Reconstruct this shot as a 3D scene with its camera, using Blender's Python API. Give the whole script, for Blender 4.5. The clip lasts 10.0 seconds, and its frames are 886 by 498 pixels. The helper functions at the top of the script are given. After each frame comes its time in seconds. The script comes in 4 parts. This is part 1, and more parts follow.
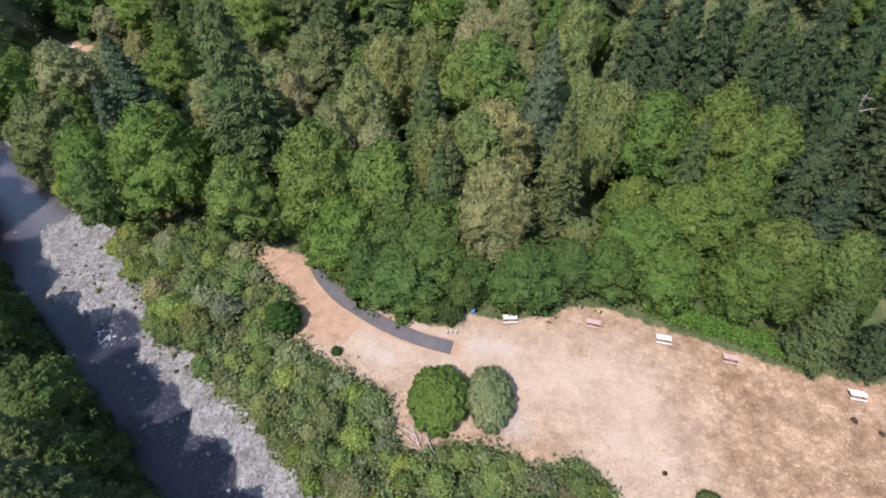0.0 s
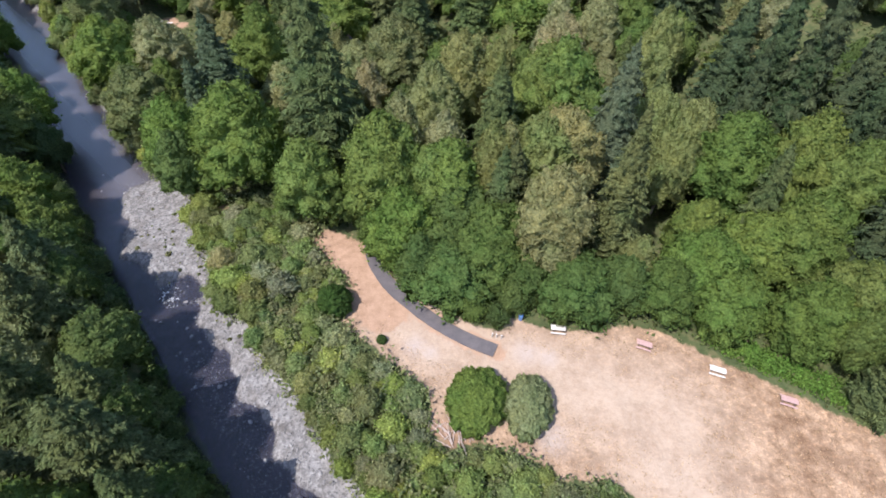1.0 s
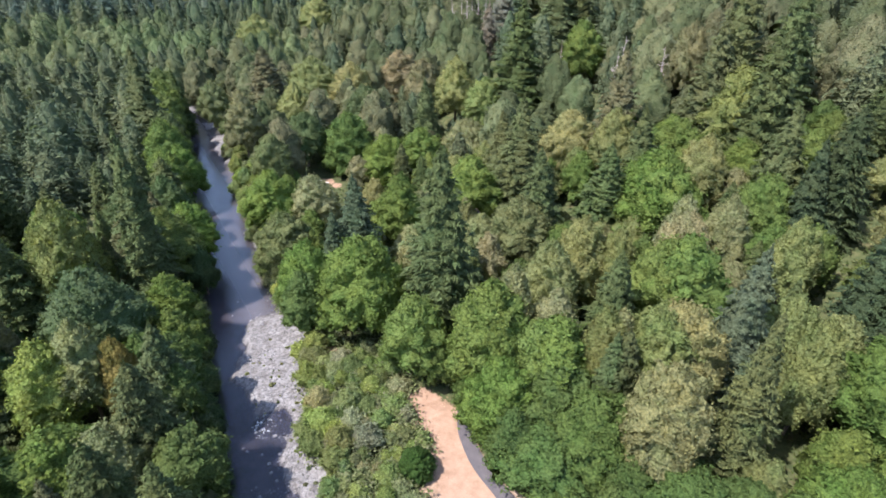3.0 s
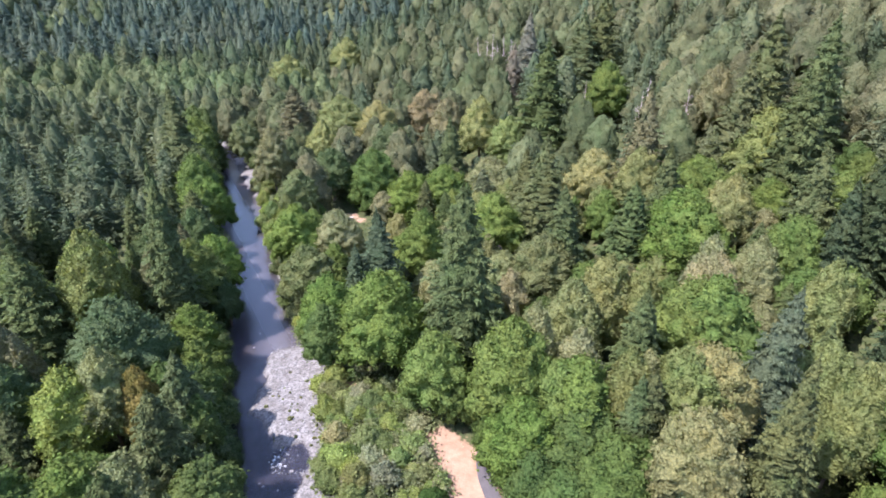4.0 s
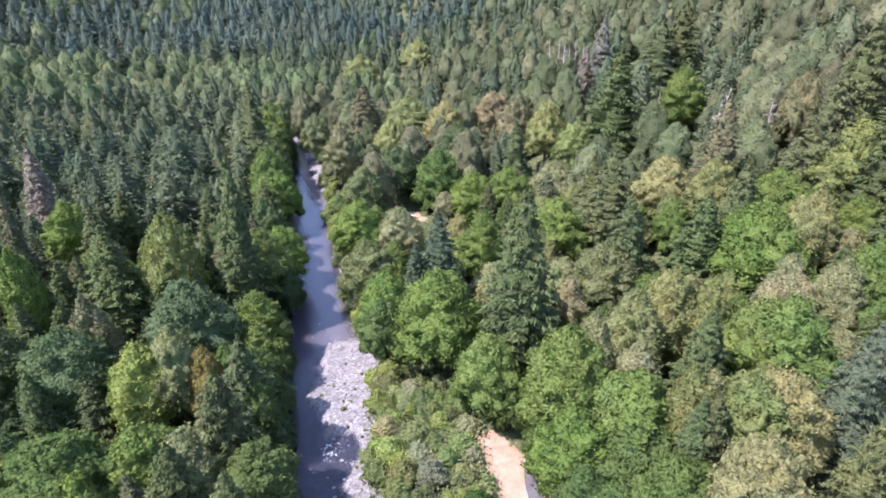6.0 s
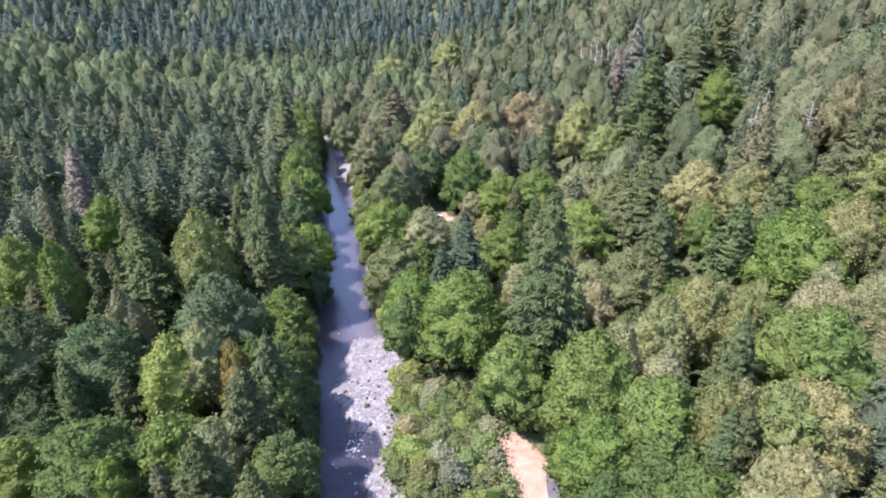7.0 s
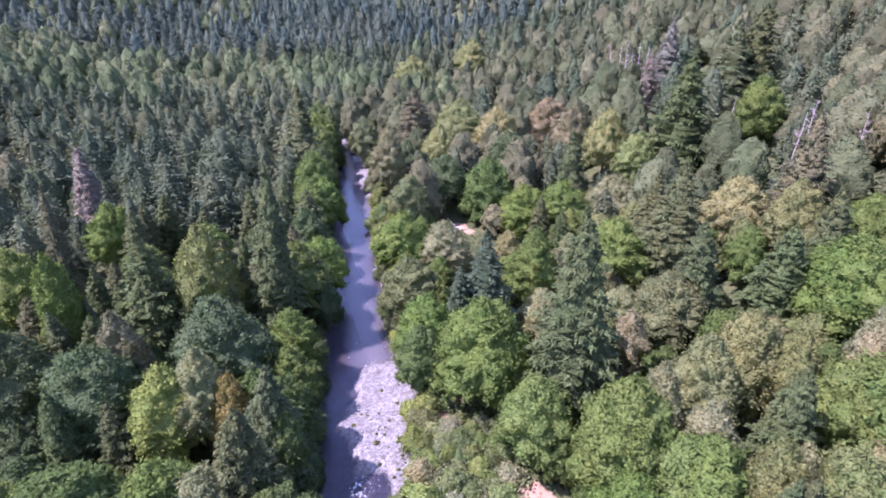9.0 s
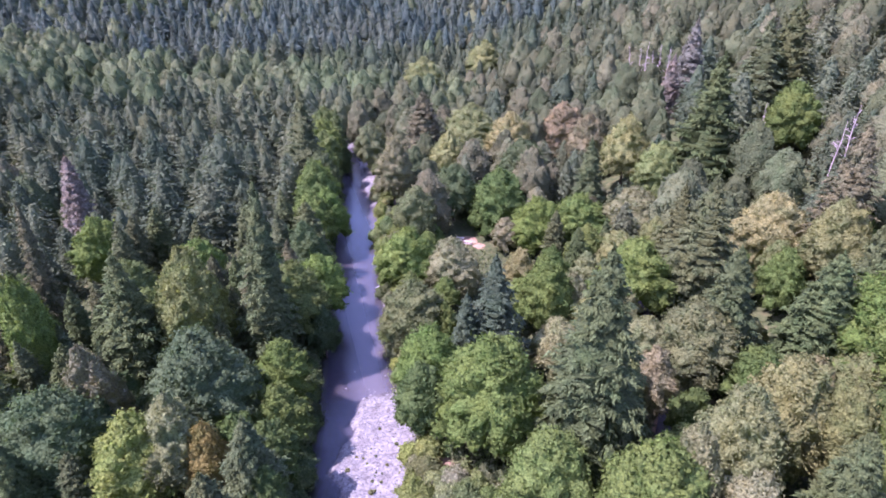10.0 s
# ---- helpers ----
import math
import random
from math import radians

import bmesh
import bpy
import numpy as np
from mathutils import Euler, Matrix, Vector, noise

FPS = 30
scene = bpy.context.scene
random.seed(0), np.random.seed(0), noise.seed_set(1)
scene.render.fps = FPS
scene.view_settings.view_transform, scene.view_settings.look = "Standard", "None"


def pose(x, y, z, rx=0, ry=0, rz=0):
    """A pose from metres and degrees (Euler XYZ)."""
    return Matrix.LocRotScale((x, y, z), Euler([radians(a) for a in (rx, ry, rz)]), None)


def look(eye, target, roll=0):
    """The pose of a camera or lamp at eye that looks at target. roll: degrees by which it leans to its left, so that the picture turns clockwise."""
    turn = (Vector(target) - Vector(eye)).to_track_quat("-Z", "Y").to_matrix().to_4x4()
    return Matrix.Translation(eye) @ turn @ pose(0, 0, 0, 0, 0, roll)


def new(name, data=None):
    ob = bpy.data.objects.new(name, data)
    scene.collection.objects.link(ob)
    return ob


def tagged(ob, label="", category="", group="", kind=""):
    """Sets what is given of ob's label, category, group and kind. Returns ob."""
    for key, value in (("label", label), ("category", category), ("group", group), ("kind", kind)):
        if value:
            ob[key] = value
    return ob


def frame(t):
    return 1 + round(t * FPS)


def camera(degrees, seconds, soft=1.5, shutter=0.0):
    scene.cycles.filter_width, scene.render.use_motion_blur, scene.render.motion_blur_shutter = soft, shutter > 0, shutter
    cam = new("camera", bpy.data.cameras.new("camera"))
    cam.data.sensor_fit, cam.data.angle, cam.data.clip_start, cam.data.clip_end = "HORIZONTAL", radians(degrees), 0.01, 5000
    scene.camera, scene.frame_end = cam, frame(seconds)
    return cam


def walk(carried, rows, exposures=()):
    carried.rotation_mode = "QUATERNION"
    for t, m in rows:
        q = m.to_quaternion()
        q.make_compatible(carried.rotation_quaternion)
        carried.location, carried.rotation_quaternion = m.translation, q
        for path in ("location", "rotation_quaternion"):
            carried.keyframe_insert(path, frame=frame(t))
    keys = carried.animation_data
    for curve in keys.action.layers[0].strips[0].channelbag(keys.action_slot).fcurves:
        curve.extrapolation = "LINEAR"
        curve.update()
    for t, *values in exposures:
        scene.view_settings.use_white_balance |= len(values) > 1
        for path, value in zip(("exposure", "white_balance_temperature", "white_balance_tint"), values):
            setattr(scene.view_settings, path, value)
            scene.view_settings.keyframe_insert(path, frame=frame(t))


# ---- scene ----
# ---- camera ----
cam = camera(77.75, 10.0, 1.75)
ROWS = [
    # seconds, x, y, z, yaw to the left, pitch, roll
    (0.0, 0.0, 0.0, 62.0, -1.61, -47.70, -0.15),
    (0.5, 0.0, 0.0, 62.0, 3.27, -47.73, -0.08),
    (1.0, 0.0, 0.0, 62.0, 6.87, -47.75, 0.0),
    (1.5, 0.0, 0.0, 62.0, 14.18, -47.80, 0.09),
    (2.0, 0.0, 0.0, 62.0, 19.40, -47.85, 0.17),
    (2.3, 0.0, 0.0, 62.0, 20.14, -45.27, 0.16),
    (2.5, 0.0, 0.0, 62.0, 20.45, -40.57, 0.15),
    (3.0, 0.0, 0.0, 62.0, 20.95, -30.33, 0.08),
    (3.2, 0.0, 0.0, 62.0, 21.11, -28.31, 0.03),
    (4.5, 0.0, 0.0, 62.0, 25.68, -26.45, 0.02),
    (5.0, 0.0, 0.0, 62.0, 27.65, -26.48, -0.05),
    (5.5, 0.0, 0.0, 62.0, 28.96, -26.47, -0.03),
    (7.0, 0.0, 0.0, 62.0, 33.54, -26.44, -0.1),
    (7.5, 0.0, 0.0, 62.0, 34.18, -26.47, -0.15),
    (7.8, -0.2, 0.3, 62.0, 34.45, -26.45, -0.1),
    (8.0, -1.75, 2.52, 62.1, 35.93, -26.33, 0.06),
    (8.5, -2.91, 4.27, 62.1, 36.04, -26.38, 0.03),
    (9.0, -4.89, 7.16, 62.0, 35.75, -26.46, 0.05),
    (9.5, -7.19, 10.93, 61.95, 36.84, -26.50, 0.01),
    (10.0, -9.64, 15.47, 61.85, 37.15, -26.55, -0.08),
]
walk(cam, [(t, pose(x, y, z, 90 + pitch, 0, yaw) @ pose(0, 0, 0, 0, 0, roll)) for t, x, y, z, yaw, pitch, roll in ROWS],
     exposures=[(0.0, 1.1, 6350, 16), (2.0, 1.42, 6350, 16), (3.2, 1.63, 6300, 19), (4.5, 1.92, 6050, 28), (7.5, 1.97, 5980, 35), (8.5, 1.95, 5780, 48), (10.0, 1.98, 5680, 59)])

# ---- light ----
SUN_FROM = Vector((-0.34, -0.41, 0.846))
world = bpy.data.worlds.new("sky")
scene.world = world
world.use_nodes = True
wn = world.node_tree.nodes
sky = wn.new("ShaderNodeTexSky")
sky.sky_type, sky.sun_disc = "NISHITA", False
sky.sun_elevation = math.asin(SUN_FROM.z)
sky.sun_rotation = math.atan2(SUN_FROM.x, SUN_FROM.y)
sky.air_density, sky.dust_density = 1.2, 0.9
wn["Background"].inputs["Strength"].default_value = 0.14
world.node_tree.links.new(sky.outputs["Color"], wn["Background"].inputs["Color"])
sun = new("sun", bpy.data.lights.new("sun", "SUN"))
sun.data.energy, sun.data.angle, sun.data.color = 3.45, radians(0.53), (1.0, 0.95, 0.87)
sun.matrix_world = look(SUN_FROM * 300, (0, 0, 0))


# ---- materials ----
def material(name):
    m = bpy.data.materials.new(name)
    m.use_nodes = True
    return m, m.node_tree.nodes, m.node_tree.links, m.node_tree.nodes["Principled BSDF"]


def noise_node(n, l, scale, detail=4.0, rough=0.6, vector=None):
    t = n.new("ShaderNodeTexNoise")
    t.inputs["Scale"].default_value, t.inputs["Detail"].default_value, t.inputs["Roughness"].default_value = scale, detail, rough
    if vector is not None:
        l.new(vector, t.inputs["Vector"])
    return t.outputs["Fac"]


def ramp(n, l, fac, *stops):
    r = n.new("ShaderNodeValToRGB")
    while len(r.color_ramp.elements) < len(stops):
        r.color_ramp.elements.new(0.5)
    for e, (at, c) in zip(r.color_ramp.elements, stops):
        e.position, e.color = at, (*c, 1)
    l.new(fac, r.inputs["Fac"])
    return r.outputs["Color"]


def mix(n, l, kind, fac, a, b):
    m = n.new("ShaderNodeMix")
    m.data_type, m.blend_type = "RGBA", kind
    for socket, v in ((m.inputs["Factor"], fac), (m.inputs["A"], a), (m.inputs["B"], b)):
        if isinstance(v, (int, float)):
            socket.default_value = v if socket.name == "Factor" else (v, v, v, 1)
        elif isinstance(v, tuple):
            socket.default_value = (*v, 1)
        else:
            l.new(v, socket)
    return m.outputs["Result"]


def calc(n, l, op, a, b=0.0, clamp=False):
    m = n.new("ShaderNodeMath")
    m.operation, m.use_clamp = op, clamp
    for socket, v in zip(m.inputs, (a, b)):
        if isinstance(v, (int, float)):
            socket.default_value = v
        else:
            l.new(v, socket)
    return m.outputs[0]


def bump(n, l, b, height, strength, distance):
    k = n.new("ShaderNodeBump")
    k.inputs["Strength"].default_value, k.inputs["Distance"].default_value = strength, distance
    l.new(height, k.inputs["Height"])
    l.new(k.outputs["Normal"], b.inputs["Normal"])


def place_of(n):
    return n.new("ShaderNodeNewGeometry").outputs["Position"]


def attribute(n, name):
    a = n.new("ShaderNodeAttribute")
    a.attribute_name = name
    return a.outputs["Fac"]


def foliage(name, glow=0.28, tone_from_mesh=False, tint=(0.05, 0.1, 0.03), other=(0.1, 0.12, 0.04), grain=4.2):
    """Leaves: the colour is the tree's own, varied from spray to spray and over patches of the crown, with shaded gaps
    between leaves painted in by fine noise; light also passes through.
    """
    m, n, l, b = material(name)
    geo = n.new("ShaderNodeNewGeometry")
    if tone_from_mesh:
        base = mix(n, l, "MIX", attribute(n, "tone"), tint, other)
    else:
        base = n.new("ShaderNodeObjectInfo").outputs["Color"]
    leaf = calc(n, l, "MULTIPLY_ADD", geo.outputs["Random Per Island"], 0.6)
    n[-1].inputs[2].default_value = 0.68
    col = mix(n, l, "MULTIPLY", 1.0, base, leaf)
    patch = noise_node(n, l, 0.3, 3, 0.6, geo.outputs["Position"])
    warm = ramp(n, l, patch, (0.32, (0.82, 0.92, 0.86)), (0.5, (1, 1, 1)), (0.7, (1.12, 1.06, 0.96)))
    col = mix(n, l, "MULTIPLY", 1.0, col, warm)
    # fine leaf tone; its dark end paints the shade in gaps between leaves
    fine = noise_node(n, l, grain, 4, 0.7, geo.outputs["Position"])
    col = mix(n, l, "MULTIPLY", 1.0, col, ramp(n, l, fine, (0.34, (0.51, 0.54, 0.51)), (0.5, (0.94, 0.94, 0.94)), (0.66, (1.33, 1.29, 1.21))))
    l.new(col, b.inputs["Base Color"])
    b.inputs["Roughness"].default_value, b.inputs["Specular IOR Level"].default_value = 0.65, 0.1
    cell = n.new("ShaderNodeTexVoronoi")
    cell.inputs["Scale"].default_value = grain * 0.55
    l.new(geo.outputs["Position"], cell.inputs["Vector"])
    bump(n, l, b, calc(n, l, "SUBTRACT", calc(n, l, "MULTIPLY", fine, 0.8), cell.outputs["Distance"]), 1.0, 0.4)
    tr = n.new("ShaderNodeBsdfTranslucent")
    l.new(mix(n, l, "MULTIPLY", 1.0, col, (1.2, 1.25, 0.75)), tr.inputs["Color"])
    mx = n.new("ShaderNodeMixShader")
    mx.inputs["Fac"].default_value = glow
    l.new(b.outputs[0], mx.inputs[1]), l.new(tr.outputs[0], mx.inputs[2])
    l.new(mx.outputs[0], n["Material Output"].inputs["Surface"])
    return m


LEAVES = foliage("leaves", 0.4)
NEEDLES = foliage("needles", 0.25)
# the blue haze of distance is put into the farthest firs' colour
HAZE_NEEDLES = foliage("far needles tinted for haze", 0.25, True, (0.086, 0.128, 0.104), (0.132, 0.166, 0.118))
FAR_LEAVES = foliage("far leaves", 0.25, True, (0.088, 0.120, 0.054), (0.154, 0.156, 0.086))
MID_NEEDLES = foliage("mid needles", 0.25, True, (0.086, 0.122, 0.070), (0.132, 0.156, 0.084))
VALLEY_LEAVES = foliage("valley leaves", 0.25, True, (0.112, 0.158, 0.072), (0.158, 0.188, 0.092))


def bark_material():
    m, n, l, b = material("bark")
    pos = n.new("ShaderNodeTexCoord").outputs["Object"]
    f = noise_node(n, l, 6, 6, 0.7, pos)
    l.new(ramp(n, l, f, (0.3, (0.05, 0.038, 0.028)), (0.7, (0.17, 0.13, 0.10))), b.inputs["Base Color"])
    b.inputs["Roughness"].default_value = 0.9
    bump(n, l, b, f, 0.6, 0.05)
    return m


def dead_wood_material():
    m, n, l, b = material("dead wood")
    f = noise_node(n, l, 4, 5, 0.6, n.new("ShaderNodeTexCoord").outputs["Object"])
    l.new(ramp(n, l, f, (0.3, (0.26, 0.21, 0.19)), (0.7, (0.46, 0.40, 0.37))), b.inputs["Base Color"])
    b.inputs["Roughness"].default_value = 0.85
    return m


BARK, DEAD_WOOD = bark_material(), dead_wood_material()


def ground_material():
    """Forest floor, with dry grass, bare earth and river gravel where the sheet's masks say so."""
    m, n, l, b = material("ground")
    pos = place_of(n)
    fine, mid, wide = noise_node(n, l, 5.0, 6, 0.7, pos), noise_node(n, l, 0.7, 6, 0.65, pos), noise_node(n, l, 0.11, 4, 0.6, pos)
    floor = ramp(n, l, mid, (0.3, (0.035, 0.050, 0.020)), (0.5, (0.06, 0.075, 0.03)), (0.7, (0.11, 0.10, 0.05)))
    # dry grass: straw, trodden pale lanes and browner, coarser patches
    straw = ramp(n, l, mid, (0.30, (0.150, 0.100, 0.066)), (0.46, (0.222, 0.154, 0.106)), (0.66, (0.295, 0.214, 0.154)))
    blotch = noise_node(n, l, 0.22, 9, 0.72, pos)
    trodden = ramp(n, l, blotch, (0.38, (0.68, 0.60, 0.54)), (0.50, (0.96, 0.92, 0.88)), (0.62, (1.30, 1.28, 1.24)))
    straw = mix(n, l, "MULTIPLY", 0.9, straw, trodden)
    straw = mix(n, l, "MULTIPLY", 0.85, straw, ramp(n, l, fine, (0.32, (0.62, 0.60, 0.56)), (0.58, (1.1, 1.08, 1.05))))
    worn = noise_node(n, l, 1.6, 5, 0.7, pos)
    speck = noise_node(n, l, 1.9, 3, 0.75, pos)
    straw = mix(n, l, "MIX", calc(n, l, "MULTIPLY", calc(n, l, "SUBTRACT", speck, 0.5), 5.0, True), straw, mix(n, l, "MULTIPLY", 1.0, straw, (1.55, 1.5, 1.4)))
    lane = attribute(n, "lane")
    pale = ramp(n, l, worn, (0.3, (0.30, 0.228, 0.170)), (0.7, (0.375, 0.298, 0.234)))
    straw = mix(n, l, "MIX", calc(n, l, "MULTIPLY", lane, calc(n, l, "MULTIPLY", blotch, 1.55), True), straw, pale)
    straw = mix(n, l, "MIX", calc(n, l, "MULTIPLY", attribute(n, "bald"), calc(n, l, "MULTIPLY", worn, 1.2), True), straw, (0.33, 0.285, 0.26))
    earth = ramp(n, l, mid, (0.3, (0.23, 0.145, 0.095)), (0.7, (0.345, 0.230, 0.160)))
    vor = n.new("ShaderNodeTexVoronoi")
    vor.inputs["Scale"].default_value = 3.2
    l.new(pos, vor.inputs["Vector"])
    stone = ramp(n, l, vor.outputs["Color"], (0.1, (0.112, 0.109, 0.109)), (0.9, (0.252, 0.247, 0.246)))
    stone = mix(n, l, "MULTIPLY", 0.8, stone, ramp(n, l, mid, (0.3, (0.5, 0.46, 0.42)), (0.6, (1.05, 1.05, 1.05))))
    bed = attribute(n, "wet")
    stone = mix(n, l, "MIX", bed, stone, mix(n, l, "MULTIPLY", 1.0, stone, (0.27, 0.25, 0.29)))

    def edge(name, rough=0.9):
        a = calc(n, l, "ADD", attribute(n, name), calc(n, l, "MULTIPLY", calc(n, l, "SUBTRACT", mid, 0.5), rough))
        return calc(n, l, "MULTIPLY", calc(n, l, "SUBTRACT", a, 0.42), 6.0, True)

    col = mix(n, l, "MIX", edge("dry"), floor, straw)
    col = mix(n, l, "MIX", edge("earth"), col, earth)
    col = mix(n, l, "MIX", edge("gravel"), col, stone)
    l.new(col, b.inputs["Base Color"])
    b.inputs["Roughness"].default_value = 0.95
    b.inputs["Specular IOR Level"].default_value = 0.2
    bump(n, l, b, calc(n, l, "ADD", fine, vor.outputs["Distance"]), 0.45, 0.07)
    return m


def asphalt_material():
    m, n, l, b = material("asphalt")
    pos = place_of(n)
    f, w = noise_node(n, l, 14, 6, 0.7, pos), noise_node(n, l, 0.8, 4, 0.6, pos)
    col = ramp(n, l, f, (0.3, (0.062, 0.056, 0.060)), (0.7, (0.112, 0.103, 0.108)))
    l.new(mix(n, l, "MULTIPLY", 0.8, col, ramp(n, l, w, (0.3, (0.7, 0.7, 0.72)), (0.7, (1.15, 1.12, 1.08)))), b.inputs["Base Color"])
    b.inputs["Roughness"].default_value = 0.85
    bump(n, l, b, f, 0.4, 0.01)
    return m


def water_material():
    m, n, l, b = material("river water")
    pos = place_of(n)
    wave = noise_node(n, l, 1.1, 5, 0.6, pos)
    ripple = noise_node(n, l, 5.0, 4, 0.6, pos)
    rapid = attribute(n, "rapid")
    bp = n.new("ShaderNodeBump")
    l.new(calc(n, l, "ADD", wave, calc(n, l, "MULTIPLY", ripple, 0.4)), bp.inputs["Height"])
    l.new(calc(n, l, "ADD", calc(n, l, "MULTIPLY", rapid, 0.8), 0.16), bp.inputs["Strength"])
    bp.inputs["Distance"].default_value = 0.25
    gl = n.new("ShaderNodeBsdfGlossy")
    gl.inputs["Roughness"].default_value = 0.08
    l.new(bp.outputs["Normal"], gl.inputs["Normal"])
    tp = n.new("ShaderNodeBsdfTransparent")
    tp.inputs["Color"].default_value = (0.88, 0.88, 0.92, 1)
    l.new(mix(n, l, "MIX", attribute(n, "silt"), (0.018, 0.020, 0.036), (0.110, 0.100, 0.110)), b.inputs["Base Color"])
    b.inputs["Roughness"].default_value = 0.3
    deep = n.new("ShaderNodeMixShader")
    l.new(calc(n, l, "MULTIPLY_ADD", attribute(n, "silt"), 0.35), deep.inputs["Fac"])
    n[-1].inputs[2].default_value = 0.36
    l.new(tp.outputs[0], deep.inputs[1]), l.new(b.outputs[0], deep.inputs[2])
    fr = n.new("ShaderNodeFresnel")
    fr.inputs["IOR"].default_value = 1.3
    l.new(bp.outputs["Normal"], fr.inputs["Normal"])
    face = n.new("ShaderNodeMixShader")
    l.new(calc(n, l, "MULTIPLY", fr.outputs[0], 1.0, True), face.inputs["Fac"])
    l.new(deep.outputs[0], face.inputs[1]), l.new(gl.outputs[0], face.inputs[2])
    foam = n.new("ShaderNodeBsdfDiffuse")
    foam.inputs["Color"].default_value = (0.75, 0.78, 0.8, 1)
    f = calc(n, l, "ADD", noise_node(n, l, 2.2, 7, 0.75, pos), calc(n, l, "MULTIPLY", rapid, 0.26))
    f = calc(n, l, "MULTIPLY", calc(n, l, "SUBTRACT", f, 0.73), 7.0, True)
    top = n.new("ShaderNodeMixShader")
    l.new(f, top.inputs["Fac"])
    l.new(face.outputs[0], top.inputs[1]), l.new(foam.outputs[0], top.inputs[2])
    l.new(top.outputs[0], n["Material Output"].inputs["Surface"])
    return m


def stone_material():
    m, n, l, b = material("river stone")
    f = noise_node(n, l, 3, 5, 0.65, place_of(n))
    col = ramp(n, l, f, (0.3, (0.125, 0.121, 0.122)), (0.7, (0.242, 0.237, 0.236)))
    tone = calc(n, l, "MULTIPLY_ADD", n.new("ShaderNodeNewGeometry").outputs["Random Per Island"], 0.6)
    n[-1].inputs[2].default_value = 0.55
    tone2 = calc(n, l, "MULTIPLY_ADD", n.new("ShaderNodeObjectInfo").outputs["Random"], 0.3)
    n[-1].inputs[2].default_value = 0.85
    l.new(mix(n, l, "MULTIPLY", 1.0, mix(n, l, "MULTIPLY", 1.0, col, tone), tone2), b.inputs["Base Color"])
    b.inputs["Roughness"].default_value = 0.8
    bump(n, l, b, f, 0.4, 0.05)
    return m


def painted(name, colour, worn, rough=0.6):
    m, n, l, b = material(name)
    f = noise_node(n, l, 5, 5, 0.7, n.new("ShaderNodeTexCoord").outputs["Object"])
    l.new(ramp(n, l, f, (0.35, worn), (0.6, colour)), b.inputs["Base Color"])
    b.inputs["Roughness"].default_value = rough
    return m


GROUND, ASPHALT, WATER, STONE = ground_material(), asphalt_material(), water_material(), stone_material()
TABLE_WOOD = painted("pale weathered table boards", (0.52, 0.50, 0.48), (0.38, 0.35, 0.32))
TABLE_PINK = painted("faded pinkish table boards", (0.40, 0.26, 0.24), (0.30, 0.20, 0.18))
TABLE_FRAME = painted("dark steel table frame", (0.06, 0.055, 0.05), (0.11, 0.07, 0.05), 0.5)
BLUE_PLASTIC = painted("blue plastic", (0.07, 0.16, 0.36), (0.10, 0.20, 0.36), 0.4)


# ---- meshes ----
def mesh_of(name, verts, faces, mat, smooth_faces=False):
    """A mesh from arrays: verts (n, 3), faces a list of (m, 3) and (m, 4) index arrays.
    smooth_faces "quads": a crown's hull is smooth, its leaf sprays are flat."""
    me = bpy.data.meshes.new(name)
    verts = np.asarray(verts, np.float32)
    faces = [np.asarray(f, np.int32) for f in faces if len(f)]
    loops = np.concatenate([f.ravel() for f in faces])
    totals = np.concatenate([np.full(len(f), f.shape[1], np.int32) for f in faces])
    me.vertices.add(len(verts)), me.loops.add(len(loops)), me.polygons.add(len(totals))
    me.vertices.foreach_set("co", verts.ravel())
    me.loops.foreach_set("vertex_index", loops)
    me.polygons.foreach_set("loop_start", np.r_[0, np.cumsum(totals)[:-1]].astype(np.int32))
    me.polygons.foreach_set("use_smooth", totals == 4 if smooth_faces == "quads" else np.full(len(totals), smooth_faces))
    me.materials.append(mat)
    me.update(calc_edges=True)
    return me


def mask(me, name, values):
    me.attributes.new(name, "FLOAT", "POINT").data.foreach_set("value", np.asarray(values, np.float32))


def part(name, me, parent, label=""):
    ob = new(name, me)
    ob.parent = parent
    return tagged(ob, label)


def boxes(name, items, mat, bevel=0.0):
    """One mesh of boxes: centre, size and turn (Matrix or None)."""
    bm = bmesh.new()
    for centre, size, turn in items:
        m = Matrix.Translation(centre) @ (turn or Matrix()) @ Matrix.Diagonal((*size, 1))
        bmesh.ops.create_cube(bm, size=1.0, matrix=m)
    if bevel:
        bmesh.ops.bevel(bm, geom=bm.edges[:], offset=bevel, segments=1, affect="EDGES")
    me = bpy.data.meshes.new(name)
    bm.to_mesh(me), bm.free()
    me.materials.append(mat)
    return me


# ---- the lie of the land ----
def smooth(v, a, b):
    s = np.clip((v - a) / (b - a), 0.0, 1.0)
    return s * s * (3 - 2 * s)


def along(x, y):
    """Across the river (to its right bank) and along it (upstream)."""
    return (x + y) * 0.70711, (y - x) * 0.70711


def from_river(p, a):
    return (p - a) * 0.70711, (p + a) * 0.70711


def shore(a):
    """Where the water's right edge lies across the river."""
    return 0.7 - 4.6 * np.exp(-(((a - 76) / 11) ** 2)) + 0.7 * np.sin(a * 0.55) + 0.4 * np.sin(a * 1.3)


def bar(a):
    """How much of a gravel bar there is along the river."""
    return np.maximum(1 - smooth(a, 84, 103), smooth(a, 174, 182) * (1 - smooth(a, 222, 232)) * 0.9)


def bank(a):
    """The right bank's foot."""
    return 4.5 + 3.5 * np.exp(-(((a - 83) / 11) ** 2)) - 1.1 * np.exp(-(((a - 55) / 8) ** 2)) + 0.5 * np.sin(a * 0.4)


